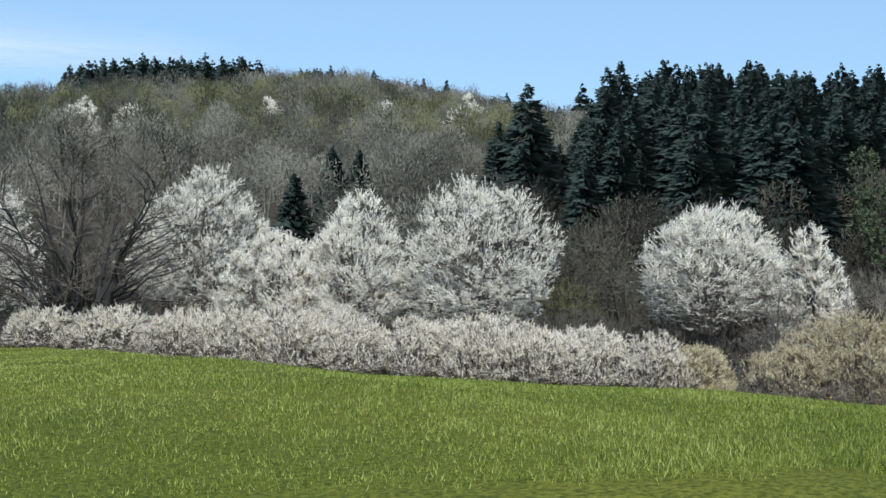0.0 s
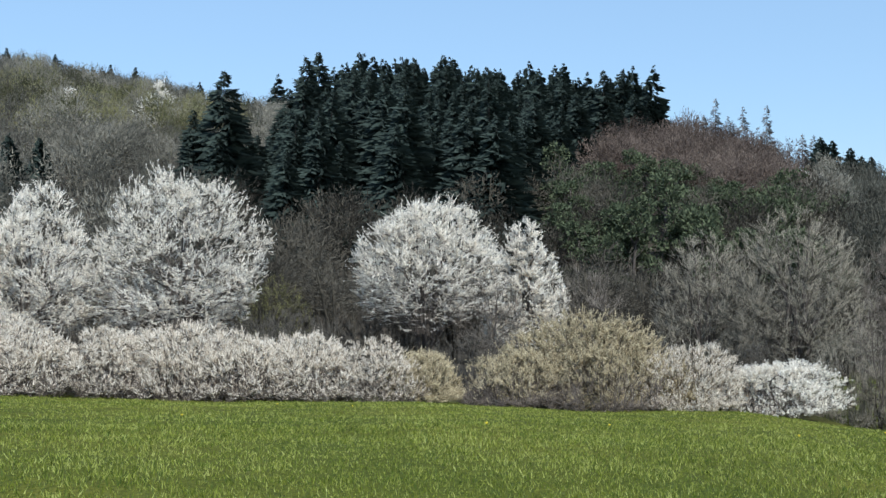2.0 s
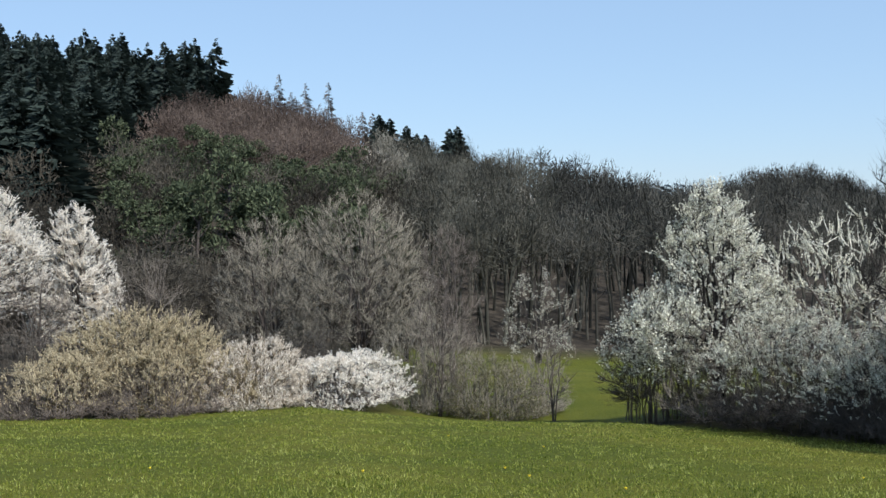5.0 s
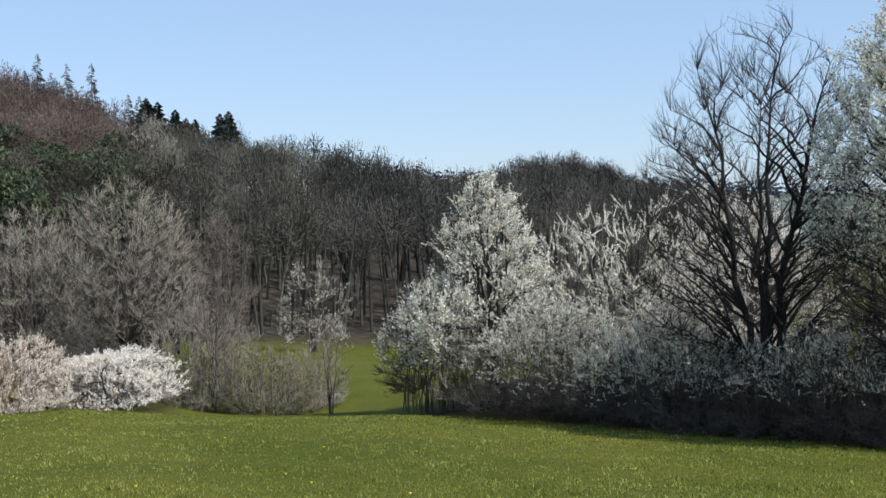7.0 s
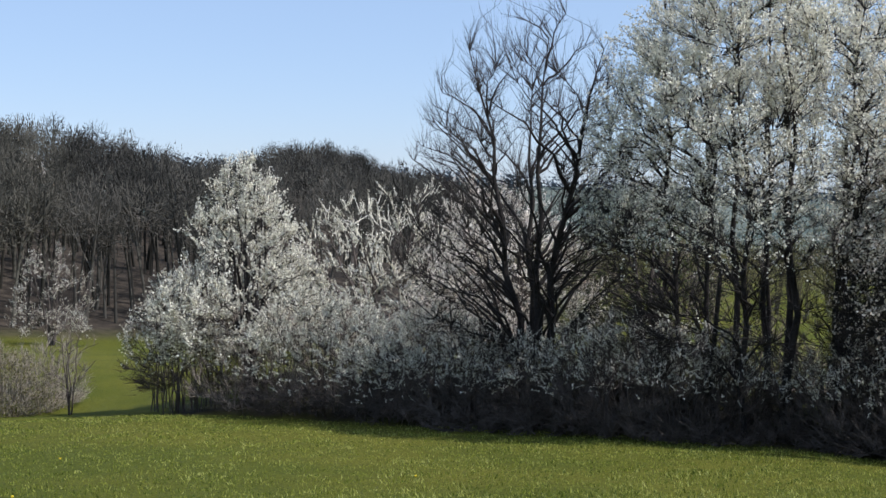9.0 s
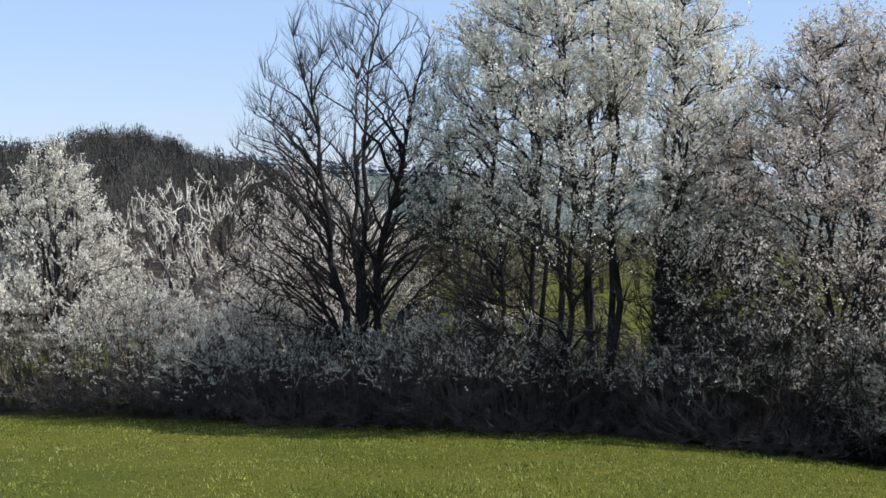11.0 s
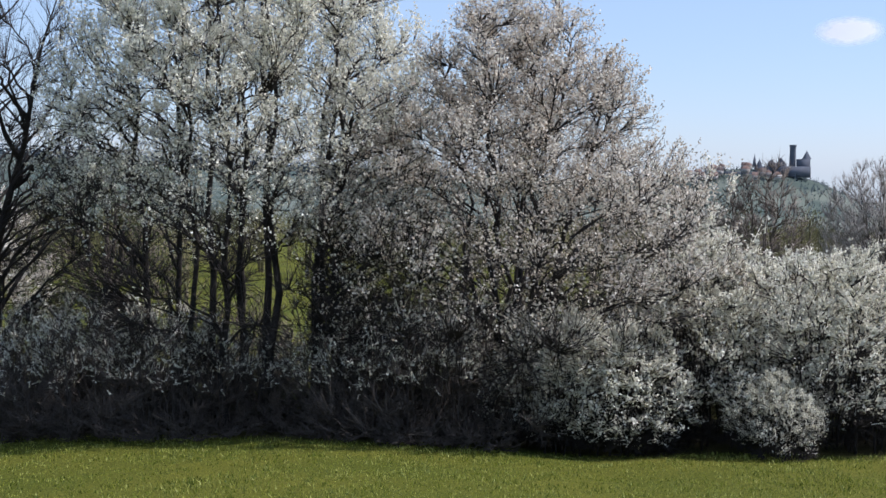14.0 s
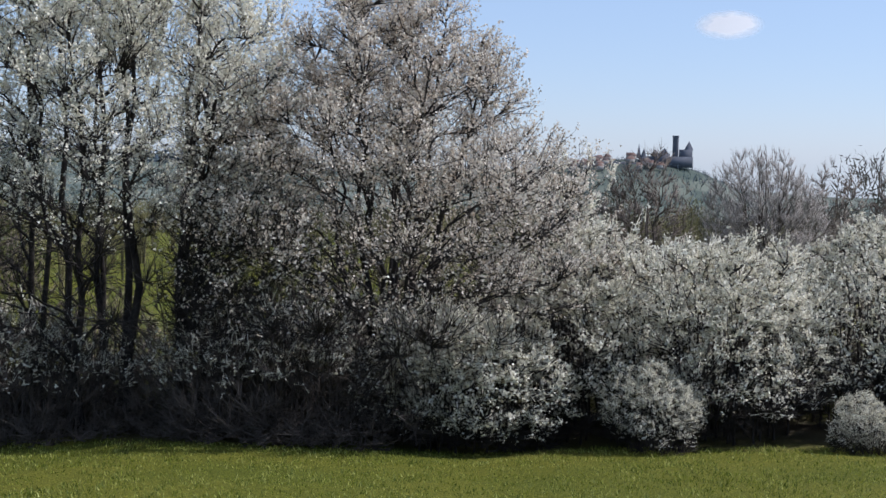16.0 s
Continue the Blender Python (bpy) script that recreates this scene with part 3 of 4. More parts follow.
bush("budding_shrub", "tall shrub flushed with ochre-green buds between cherries", "shrub", -34.1, 80.0, 6.4, 5.6, 28, flower=OLIVE, twig=TWIG_DUSK, flowers=1, flower_name="bud_cover", size=0.04, spread=0.05, sheath=0.3, sprays=5, spray=0.5, branches=500, bloom_most=0.6)
bush("thorn_bush", "grey leafless thorn bush at the hedge end", "bush", -62.6, 57.0, 2.2, 4.4, 26, flower=None, twig=TWIG_GREY)

# ---- trees behind the sunlit hedge ----
tree("bare_tree", "leafless grey-brown many-stemmed tree behind the hedge", "tree", -60.9, 56.0, 11.8, 14.6, 31, stems=10, lean=1.3, thick=0.2, limb_r=0.6, bark=BARK_DARK, twig=TWIG, limbs=140, branches=800, sprays=6, spray=0.7, centre=0.42, twig_w=0.010, bend=0.5)
CHERRY = "white-blossoming wild cherries"
tree("cherry_tree", "wild cherry full of white blossom behind a bare tree", "tree", -54.0, 66.5, 11.8, 9.0, 32, flower=BLOSSOM, group=CHERRY, size=0.028, spread=0.026, sheath=0.85, sprays=7, flowers=2, branches=1225, spray=0.36, up=0.22, outward=0.7, cone=0.2, lumps=0.24)
tree("cherry_tree", "wild cherry full of white blossom at the hill's foot", "tree", -65.0, 70.0, 11.4, 9.0, 33, flower=BLOSSOM, group=CHERRY, size=0.028, spread=0.026, sheath=0.85, sprays=7, spray=0.36, up=0.22, outward=0.7, cone=0.2, lumps=0.24, branches=980)
tree("cherry_tree", "low white-blossoming cherry among taller ones", "tree", -50.2, 63.0, 7.8, 7.5, 34, flower=BLOSSOM, group=CHERRY, size=0.028, spread=0.026, sheath=0.85, sprays=7, spray=0.36, up=0.22, outward=0.7, cone=0.2, lumps=0.24, branches=980)
tree("cherry_tree", "spreading white cherry with uneven spiky crown", "tree", -46.4, 62.5, 9.8, 7.8, 35, flower=BLOSSOM, group=CHERRY, size=0.028, spread=0.026, sheath=0.85, sprays=7, spray=0.5, flowers=2, lumps=0.3, up=0.22, outward=0.7, cone=0.2, branches=1085)
tree("cherry_tree", "large rounded cherry densely white with blossom", "tree", -39.4, 60.0, 11.6, 9.8, 36, flower=BLOSSOM, group=CHERRY, size=0.028, spread=0.026, sheath=0.85, sprays=7, flowers=2, stems=6, limbs=80, branches=1662, spray=0.36, up=0.22, outward=0.7, cone=0.2, lumps=0.24, bloom_most=0.8)
tree("cherry_tree", "round white blossoming cherry on several dark stems", "tree", -27.1, 61.0, 10.1, 8.2, 37, flower=BLOSSOM, group=CHERRY, size=0.028, spread=0.026, sheath=0.85, sprays=7, flowers=2, stems=6, branches=1400, spray=0.5, base=0.2, flower_low=0.22, up=0.16, outward=0.7)
tree("cherry_tree", "small upright cherry bright with white blossom", "tree", -21.8, 65.0, 9.2, 4.6, 38, flower=BLOSSOM, group=CHERRY, size=0.028, spread=0.026, sheath=0.85, sprays=7, stems=3, flowers=2, branches=875, spray=0.36, up=0.22, outward=0.7, cone=0.2, lumps=0.24)
tree("bare_shrub", "thin leafless shrub with reddish grey twigs", "shrub", -23.8, 59.5, 5.6, 4.4, 39, stems=8, twig=TWIG_GREY, thick=0.05, limbs=40, branches=260, twig_w=0.007)
tree("bare_shrub", "leafless hazel shrub of many upright shoots", "shrub", -18.6, 60.0, 6.4, 4.6, 40, stems=9, twig=TWIG_GREY, thick=0.05, limbs=40, branches=260, up=0.7, twig_w=0.007)
tree("bare_tree", "leafless tree with a rounded tan twiggy crown", "tree", -12.9, 68.0, 9.0, 7.0, 41, stems=6, twig=TWIG_OLIVE, branches=1000, sprays=14, twig_w=0.0105, spray=0.34, up=0.45, lumps=0.08, rise=0.9, thick=0.1, base=0.02)
tree("bare_tree", "broad leafless tree with dense tan twigs", "tree", -8.5, 65.0, 10.0, 8.8, 42, stems=8, twig=TWIG_OLIVE, branches=1500, sprays=14, twig_w=0.0105, spray=0.34, up=0.45, lumps=0.08, rise=0.9, thick=0.11, limbs=100, base=0.02)
tree("bare_tree", "slender leafless tree with reddish twigs", "tree", -4.2, 59.0, 8.2, 3.6, 43, stems=3, twig=TWIG, branches=240, sprays=8, twig_w=0.008, thick=0.07)
tree("bare_tree", "slim leafless stems behind a green shrub", "tree", -5.0, 49.5, 5.8, 3.4, 44, stems=4, twig=TWIG_GREY, limbs=30, branches=200, thick=0.045, twig_w=0.006)
bush("green_shrub", "olive green budding shrub beside the field gap", "shrub", -2.4, 49.0, 3.2, 4.4, 45, flower=OLIVE, twig=TWIG_OLIVE, flowers=1, size=0.022, spray=0.4, flower_name="leafage")
bush("bare_shrub", "tall brown leafless shrub beside the hedge end", "shrub", -6.4, 50.5, 4.8, 5.0, 50, flower=None, twig=TWIG_OLIVE, group="shrubs at the gap", branches=600, sprays=9)
bush("bare_shrub", "brown leafless shrub at the field gap", "shrub", -4.4, 51.5, 4.0, 5.0, 48, flower=None, twig=TWIG_OLIVE, group="shrubs at the gap")
bush("bare_shrub", "brown leafless shrub at the field gap", "shrub", -0.6, 51.0, 3.2, 3.8, 49, flower=None, twig=TWIG_OLIVE, group="shrubs at the gap")
tree("sapling", "bare forked sapling at the field gap", "tree", 0.5, 46.2, 3.6, 2.6, 46, stems=4, twig=TWIG_GREY, limbs=16, branches=70, sprays=4, thick=0.04, spray=0.3)
tree("cherry_tree", "small white cherry on the valley floor", "tree", 0.4, 101.0, 8.0, 6.6, 47, base=0.0, stems=5, centre=0.36, flower_low=-0.05, bloom_most=0.4, flower=BLOSSOM_LEAFY, group=CHERRY, size=0.034, spread=0.05, sheath=0.15, flowers=2, limbs=26, branches=260, sprays=8, spray=0.5, twig_w=0.012, lumps=0.35)

# ---- shaded end of the hedge ----
tree("cherry_tree", "upright cherry with white blossom and young leaves", "tree", 8.4, 42.2, 8.5, 6.8, 51, stems=7, flower=BLOSSOM_LEAFY, group=CHERRY, centre=0.36, cone=0.4, bloom_most=0.75, up=0.5, spray=0.38, branches=1100, size=0.03, spread=0.024, sheath=0.25, flowers=2, sprays=8, bark=BARK_DARK, twig=BARK, lumps=0.25)
bush("thorn_bush", "dark twiggy thorn bush with sparse white blossom", "bush", 5.6, 42.6, 5.4, 4.6, 52, flower=BLOSSOM_LEAFY, twig=BARK, flowers=1, size=0.028, spread=0.02, branches=800, sprays=8, spray=0.36, sheath=0.2, flower_low=0.25, bloom_most=0.5, limbs=180, centre=0.4)
SHADED = "blackthorn bushes on the shaded hedge side"
SHADED_LABEL = "grey-white blackthorn bush, shaded low down, at the meadow edge"
# Twigs darker than the sunlit bushes' and low blossom left out, imitating shade.
shaded = [bush("blackthorn_bush", SHADED_LABEL, "bush", az, d, tall, wide, seed, flower=BLOSSOM_LEAFY, group=SHADED, flower_low=low, flowers=f, spray=0.25, up=0.25, jitter=0.75, branches=1300, sprays=6, size=0.023, spread=0.016, twig=BARK, twig_w=0.007, inner=0.3, sheath=0.55, limbs=170, bloom_most=0.3 if f == 1 else 0.75)
          for az, d, tall, wide, seed, f, low in [(11.8, 38.4, 4.2, 6.0, 53, 2, 0.2), (18.9, 33.0, 2.9, 5.0, 54, 1, 0.4), (26.5, 29.8, 3.2, 5.0, 55, 1, 0.4)]]
repeat(shaded[0], 15.6, 35.6, 100, 0.85)
for az, d, k, turn, s in [(22.5, 31.4, 1, 150, 0.98), (29, 28.8, 2, 210, 0.85), (35.7, 27.8, 2, 20, 0.8), (37.9, 27.6, 1, 70, 1.05), (40.2, 27.2, 2, 160, 0.98),
                          (24.7, 32.6, 2, 260, 0.95), (17.1, 36.2, 1, 300, 1.05)]:
    repeat(shaded[k], az, d, turn, s)
tree("cherry_tree", "spreading cherry with long spiky white branches", "tree", 15.0, 44.0, 6.7, 8.0, 56, stems=8, lean=1.1, flower=BLOSSOM_LEAFY, group=CHERRY, flowers=2, limbs=70, branches=420, sprays=5, spray=0.6, up=0.12, outward=0.9, jitter=0.35, lumps=0.4, size=0.03, spread=0.025, sheath=0.7, bloom_most=0.8, stem_reach=1.0)
tree("cherry_tree", "white cherry behind a dark bare tree", "tree", 20.6, 42.0, 6.9, 7.4, 57, stems=5, flower=BLOSSOM, group=CHERRY, flowers=2, size=0.03, branches=520, sprays=5, lumps=0.3, bloom_most=0.8)
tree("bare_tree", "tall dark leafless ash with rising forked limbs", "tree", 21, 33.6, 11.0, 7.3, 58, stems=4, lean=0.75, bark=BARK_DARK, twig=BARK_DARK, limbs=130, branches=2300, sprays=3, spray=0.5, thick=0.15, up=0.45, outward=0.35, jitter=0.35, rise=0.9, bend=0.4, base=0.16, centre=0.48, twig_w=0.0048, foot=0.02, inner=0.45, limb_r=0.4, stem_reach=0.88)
tree("bare_tree", "greenish budding tree behind the hedge", "tree", 27, 41.6, 7.2, 6.0, 59, stems=4, flower=LEAF, flowers=0, flower_name="leafage", twig=TWIG_GREY, branches=420, sprays=7, twig_w=0.007)
# Near-black twigs and thinned lower blossom darken these two cherries as if backlit.
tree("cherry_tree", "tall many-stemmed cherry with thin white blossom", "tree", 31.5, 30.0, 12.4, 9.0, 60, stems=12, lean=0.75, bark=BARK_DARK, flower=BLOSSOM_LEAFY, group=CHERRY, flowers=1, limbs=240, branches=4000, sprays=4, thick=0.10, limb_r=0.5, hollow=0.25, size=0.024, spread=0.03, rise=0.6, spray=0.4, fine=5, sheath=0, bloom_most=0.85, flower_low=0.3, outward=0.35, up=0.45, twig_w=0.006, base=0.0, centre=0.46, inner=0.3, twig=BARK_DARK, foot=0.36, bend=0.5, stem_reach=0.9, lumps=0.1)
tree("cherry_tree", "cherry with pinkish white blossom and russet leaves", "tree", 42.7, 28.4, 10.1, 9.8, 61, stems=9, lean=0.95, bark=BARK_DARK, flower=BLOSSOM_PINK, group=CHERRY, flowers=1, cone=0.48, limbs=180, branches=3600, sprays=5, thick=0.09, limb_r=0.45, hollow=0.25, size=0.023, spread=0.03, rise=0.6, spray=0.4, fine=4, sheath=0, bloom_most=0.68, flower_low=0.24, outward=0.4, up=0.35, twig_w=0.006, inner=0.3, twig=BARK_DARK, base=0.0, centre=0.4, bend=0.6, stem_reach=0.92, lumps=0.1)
RIGHT = "blossoming blackthorn bushes by the meadow"
RIGHT_LABEL = "dense blackthorn bush with white blossom, sparse at its shaded foot"
# Near-black twigs and sparse low blossom put shade into the foot of these bushes.
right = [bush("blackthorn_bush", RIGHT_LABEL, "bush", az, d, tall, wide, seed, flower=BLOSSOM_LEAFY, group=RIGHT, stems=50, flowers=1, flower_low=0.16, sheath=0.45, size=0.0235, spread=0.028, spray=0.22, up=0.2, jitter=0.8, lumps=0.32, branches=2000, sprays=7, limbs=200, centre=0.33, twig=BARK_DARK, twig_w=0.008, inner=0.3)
         for az, d, tall, wide, seed in [(45.5, 26.4, 3.0, 4.2, 62), (50.8, 27.4, 4.3, 4.8, 63), (56.6, 26.8, 4.1, 4.4, 64)]]
repeat(right[1], 62.5, 28.6, 200, 1.02)
repeat(right[1], 53.1, 24.9, 90, 0.40, "low white blackthorn sprout before taller bushes")
repeat(right[1], 61.5, 24.6, 10, 0.27, "tiny white blackthorn sprig at the hedge foot")
repeat(right[2], 67.6, 27.8, 120, 1.0)
tree("cherry_tree", "white-flowering young cherry behind the blackthorn", "tree", 51.6, 36.0, 6.3, 4.2, 65, stems=4, flower=BLOSSOM_LEAFY, group=CHERRY, flowers=2, bloom_most=0.7, limbs=24, branches=140, sprays=5, lumps=0.35)

# dark thicket filling the hedge behind its front row
thicket = bush("thorn_thicket", "dark tangled leafless thorn thicket inside the hedge", "bush", 9.5, 40.5, 3.4, 6.0, 66, flower=None, twig=TWIG_GREY, group="thickets inside the hedge", limbs=160, branches=500, sprays=6, twig_w=0.011, spray=0.45, inner=0.2)
for az, d, turn, s in [(13.5, 38.4, 50, 0.95), (17.4, 36.4, 150, 0.85), (21, 35.0, 260, 0.75), (24.3, 33.4, 20, 0.8), (27.7, 32.0, 120, 0.9), (31.8, 33.8, 220, 0.7), (35, 30.6, 310, 0.9), (38.7, 30.0, 75, 0.95), (42.4, 30.0, 170, 1.0), (46.1, 29.6, 265, 1.0), (49.8, 30.2, 5, 1.05), (53.7, 30.0, 95, 1.05), (57.7, 30.0, 190, 1.0), (62.2, 31.2, 280, 1.05), (66.7, 31.0, 40, 1.0)]:
    repeat(thicket, az, d, turn, s)

# ---- trees across the valley on the sunny side ----
tree("bare_tree", "leafless tree behind the blackthorn bushes", "tree", 58.2, 68.0, 9.2, 5.6, 71, stems=4, twig=TWIG, twig_w=0.02, branches=480, spray=0.55)
tree("bare_tree", "broad round grey leafless tree beyond the hedge", "tree", 63.6, 71.0, 9.6, 7.4, 72, stems=9, twig=TWIG_PALE_HAZED, twig_w=0.009, branches=1800, sprays=12, spray=0.4, up=0.6, rise=1.3, lumps=0.08, centre=0.5, limbs=140)
tree("bare_tree", "grey leafless tree with upright twigs", "tree", 66.8, 78.0, 9.6, 5.6, 73, stems=4, twig=TWIG_GREY, twig_w=0.017, branches=520, up=0.4, spray=0.55)
tree("bare_tree", "slim bare tree on the field edge", "tree", 69.4, 76.0, 9.4, 4.6, 74, stems=3, twig=TWIG, twig_w=0.014, branches=360, spray=0.55)

# ---- woods on the hill ----
def far_tree(rng, tall, wide, twigs, width, stems=1, low=0.35, trunk=0.17, high=0.0, spread=48, limb=0.06, long=0.16):
    """A distant bare tree: trunk, limbs and a haze of short twigs, as vertices and faces."""
    l0 = run(rng, np.zeros((stems, 3)), np.stack([rng.normal(0, 0.1, stems), rng.normal(0, 0.1, stems), np.ones(stems)], 1), np.full(stems, tall * 0.85), 3, 0.05, 0.05)
    l1 = branch(rng, l0, 10, low, 1.0, spread, 0.5, 2, 0.15, 0.12)
    ctr, rad = np.array([0, 0, tall * (0.60 + high)]), np.array([wide / 2, wide / 2, tall * (0.40 - high)])
    l1 = fit_in(l1, ctr, rad, 0.8)
    w = unit(rng.normal(0, 1, (twigs * 14, 3)))
    w = w[w[:, 2] > -0.55][:twigs * 10]
    bumps = unit(rng.normal(0, 1, (7, 3)))
    lump = 0.9 + 0.16 * np.sin(w @ bumps.T * 4.5 + rng.uniform(0, 6, 7)).mean(1)[:, None] * 1.8
    far = rng.uniform(0.5, 1.02, (len(w), 1)) * lump
    end = ctr + w * rad * far
    start = end - unit(w + rng.normal(0, 0.55, w.shape) + np.array([0, 0, 0.35])) * rad * long * rng.uniform(0.6, 1.4, (len(w), 1))
    return merge(tubes(l0, trunk, 0.06, 4), slivers(l1[:, [0, 1]], limb), slivers(l1[:, [1, 2]], limb * 0.8), slivers(np.stack([start, end], 1), width))


def conifer(rng, tall, wide, tiers, per, low=0.08, fan=2, slim=1.0):
    """A spruce: straight stem and drooping boughs, each a spray of slim needled sprigs."""
    z = np.clip(np.repeat(np.linspace(low, 0.985, tiers), per) + rng.normal(0, 0.018, tiers * per), 0.03, 0.99)
    a = rng.random(len(z)) * 2 * np.pi
    r = (wide / 2) * (1 - z) ** 0.66 * rng.uniform(0.4, 1.2, len(z)) + 0.15
    s = np.stack([0 * a, 0 * a, z * tall], 1)
    out = np.stack([np.cos(a), np.sin(a), 0 * a], 1)
    side = np.stack([-np.sin(a), np.cos(a), 0 * a], 1)
    verts = []
    for k in range(-fan, fan + 1):
        f = 1 - 0.16 * abs(k)
        e = s + (out * f + side * 0.26 * k) * r[:, None] + np.array([0, 0, 1.0]) * (rng.normal(0, 0.18, len(z)) + r * (rng.normal(0, 0.13, len(z)) - 0.08 - 0.04 * abs(k)))[:, None]
        b = s + out * (r * 0.12 * abs(k))[:, None]
        w = (0.07 + 0.085 * r)[:, None] * slim
        verts += [b + np.array([0, 0, 0.12]), b + (e - b) * 0.6 + side * w - np.array([0, 0, 1.0]) * w, e, b + (e - b) * 0.6 - side * w + np.array([0, 0, 1.0]) * w * 0.6]
    v = np.stack(verts, 1).reshape(-1, 3)
    q = np.arange(len(v)).reshape(-1, 4)
    trunk = tubes(np.array([[[0, 0, -0.3], [0, 0, tall * 0.5], [0, 0, tall]]]), 0.2, 0.02, 5)
    return merge(trunk), merge((v, q))


def scatter(rng, count, az0, az1, d0, d1):
    az = rng.uniform(az0, az1, count)
    d = np.sqrt(rng.uniform(d0 ** 2, d1 ** 2, count))
    return az, d


def ridge(az):
    return np.interp(az, R_AZ, R_D)


def wood(name, label, spots, kinds, mat, seed, lo=0.8, hi=1.2):
    """One stretch of far woodland as a single mesh."""
    rng = np.random.default_rng(seed)
    verts, quads, tris, off = [], [], [], 0
    for az, d in spots:
        v, faces = kinds[rng.integers(len(kinds))]
        s, a = rng.uniform(lo, hi), rng.random() * 6.283
        x, y = polar(az, d)
        c, q = math.cos(a) * s, math.sin(a) * s
        w = np.empty_like(v)
        w[:, 0], w[:, 1], w[:, 2] = v[:, 0] * c - v[:, 1] * q + x, v[:, 0] * q + v[:, 1] * c + y, v[:, 2] * s * rng.uniform(0.9, 1.12)
        verts.append(w)
        for f in faces:
            (quads if f.shape[1] == 4 else tris).append(f + off)
        off += len(v)
    sizes = [len(v) for v in verts]
    sx = np.array([polar(az, d) for az, d in spots])
    lift = np.repeat(height(sx[:, 0], sx[:, 1]) - 0.2, sizes)
    verts = np.concatenate(verts)
    verts[:, 2] += lift
    me = build_mesh(name, verts, [np.concatenate(f) for f in (quads, tris) if f], [mat])
    tone = np.repeat(rng.random(len(sizes)), sizes)
    me.color_attributes.new("tone", 'FLOAT_COLOR', 'POINT').data.foreach_set("color", np.stack([tone, tone, tone, tone * 0 + 1], 1).astype(np.float32).ravel())
    ob = new(name, me)
    return tagged(ob, label, "woodland", kind="stuff")


rng = np.random.default_rng(5)
KINDS = [far_tree(rng, 12.5, 9.0, 58, 0.07) for _ in range(7)]
SLIM = [far_tree(rng, 13.5, 7.0, 30, 0.055, low=0.4, trunk=0.2, high=0.1, spread=27, limb=0.1, long=0.2) for _ in range(6)]
SCRUB = [far_tree(rng, 8.0, 7.5, 70, 0.042, stems=3, low=0.1) for _ in range(4)]


def conifer_zone(az, d):
    line = np.interp(az, [-38, -36, -33, -31, -26, -22, -20, -17, -14.5, -13], [166, 152, 145, 145, 146, 150, 177, 235, 285, 330])
    top = np.interp(az, [-38, -35, -33, -31.7, -31.4], [172, 176, 190, 205, 500])
    return (az > -37.5) & (az < -14.2) & (d > line) & (d < top)


az, d = scatter(rng, 3300, -68, 22, 118, 450)
more, knoll = scatter(rng, 330, -7, 10, 118, 262), scatter(rng, 90, -17.5, -9, 195, 285)
az, d = np.concatenate([az, more[0], knoll[0]]), np.concatenate([d, more[1], knoll[1]])
clear = np.zeros(len(az), bool)
for ca, cd, ch in [(-57.0, 292, 1.0), (-54.6, 288, 0.9), (-48.0, 292, 0.8), (-42.2, 290, 0.7), (-38.4, 302, 1.0), (-47.5, 150, 0.9), (-45.5, 165, 0.9), (-44.1, 168, 0.8), (-7.2, 250, 1.0), (-1.8, 240, 1.0), (-5.2, 262, 0.8), (-0.2, 246, 0.7), (1.6, 244, 0.7)]:
    clear |= (np.abs(az - ca) < ch) & (d > cd - 22) & (d < cd + 3)
keep = ~clear & (d < ridge(az) + 14) & ~conifer_zone(az, d) & ~((az > -58) & (az < -49.3) & (d > ridge(az) - 62))
az, d = az[keep], d[keep]
lime = (az < -34) & (d > 215) & (d < 350) & (rng.random(len(az)) < 0.55)
red = ((az > -19) & (az < -7) & (d > 170)) & ~lime
grey = ((az > -6) | ((az < -52) & (rng.random(len(az)) < 0.5))) & ~lime & ~red
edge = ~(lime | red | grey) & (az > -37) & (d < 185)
rest = ~(lime | red | grey | edge)
pack = lambda m: list(zip(az[m].tolist(), d[m].tolist()))
wood("brown_woodland", "leafless brown woodland covering the hillside", pack(rest), KINDS, WOOD_BROWN, 101)
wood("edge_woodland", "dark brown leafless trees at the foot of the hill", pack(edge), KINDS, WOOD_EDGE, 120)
wood("red_woodland", "reddish brown leafless woodland on a round knoll", pack(red), KINDS, WOOD_RED, 102)
wood("grey_woodland", "dark grey leafless woodland with tall bare trunks", pack(grey & (az > 1.5)), SLIM, WOOD_GREY, 103)
wood("olive_woodland", "olive-grey leafless woodland with tall bare trunks", pack(grey & (az <= 1.5)), SLIM, WOOD_OLIVE, 119)
wood("budding_woodland", "woodland trees flushed with yellow-green buds", pack(lime), KINDS, WOOD_LIME, 104)
az, d = scatter(rng, 260, -66, -5, 88, 132)
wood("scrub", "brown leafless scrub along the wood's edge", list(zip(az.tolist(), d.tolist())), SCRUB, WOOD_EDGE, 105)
az, d = scatter(rng, 72, -19.5, -6.0, 126, 180)


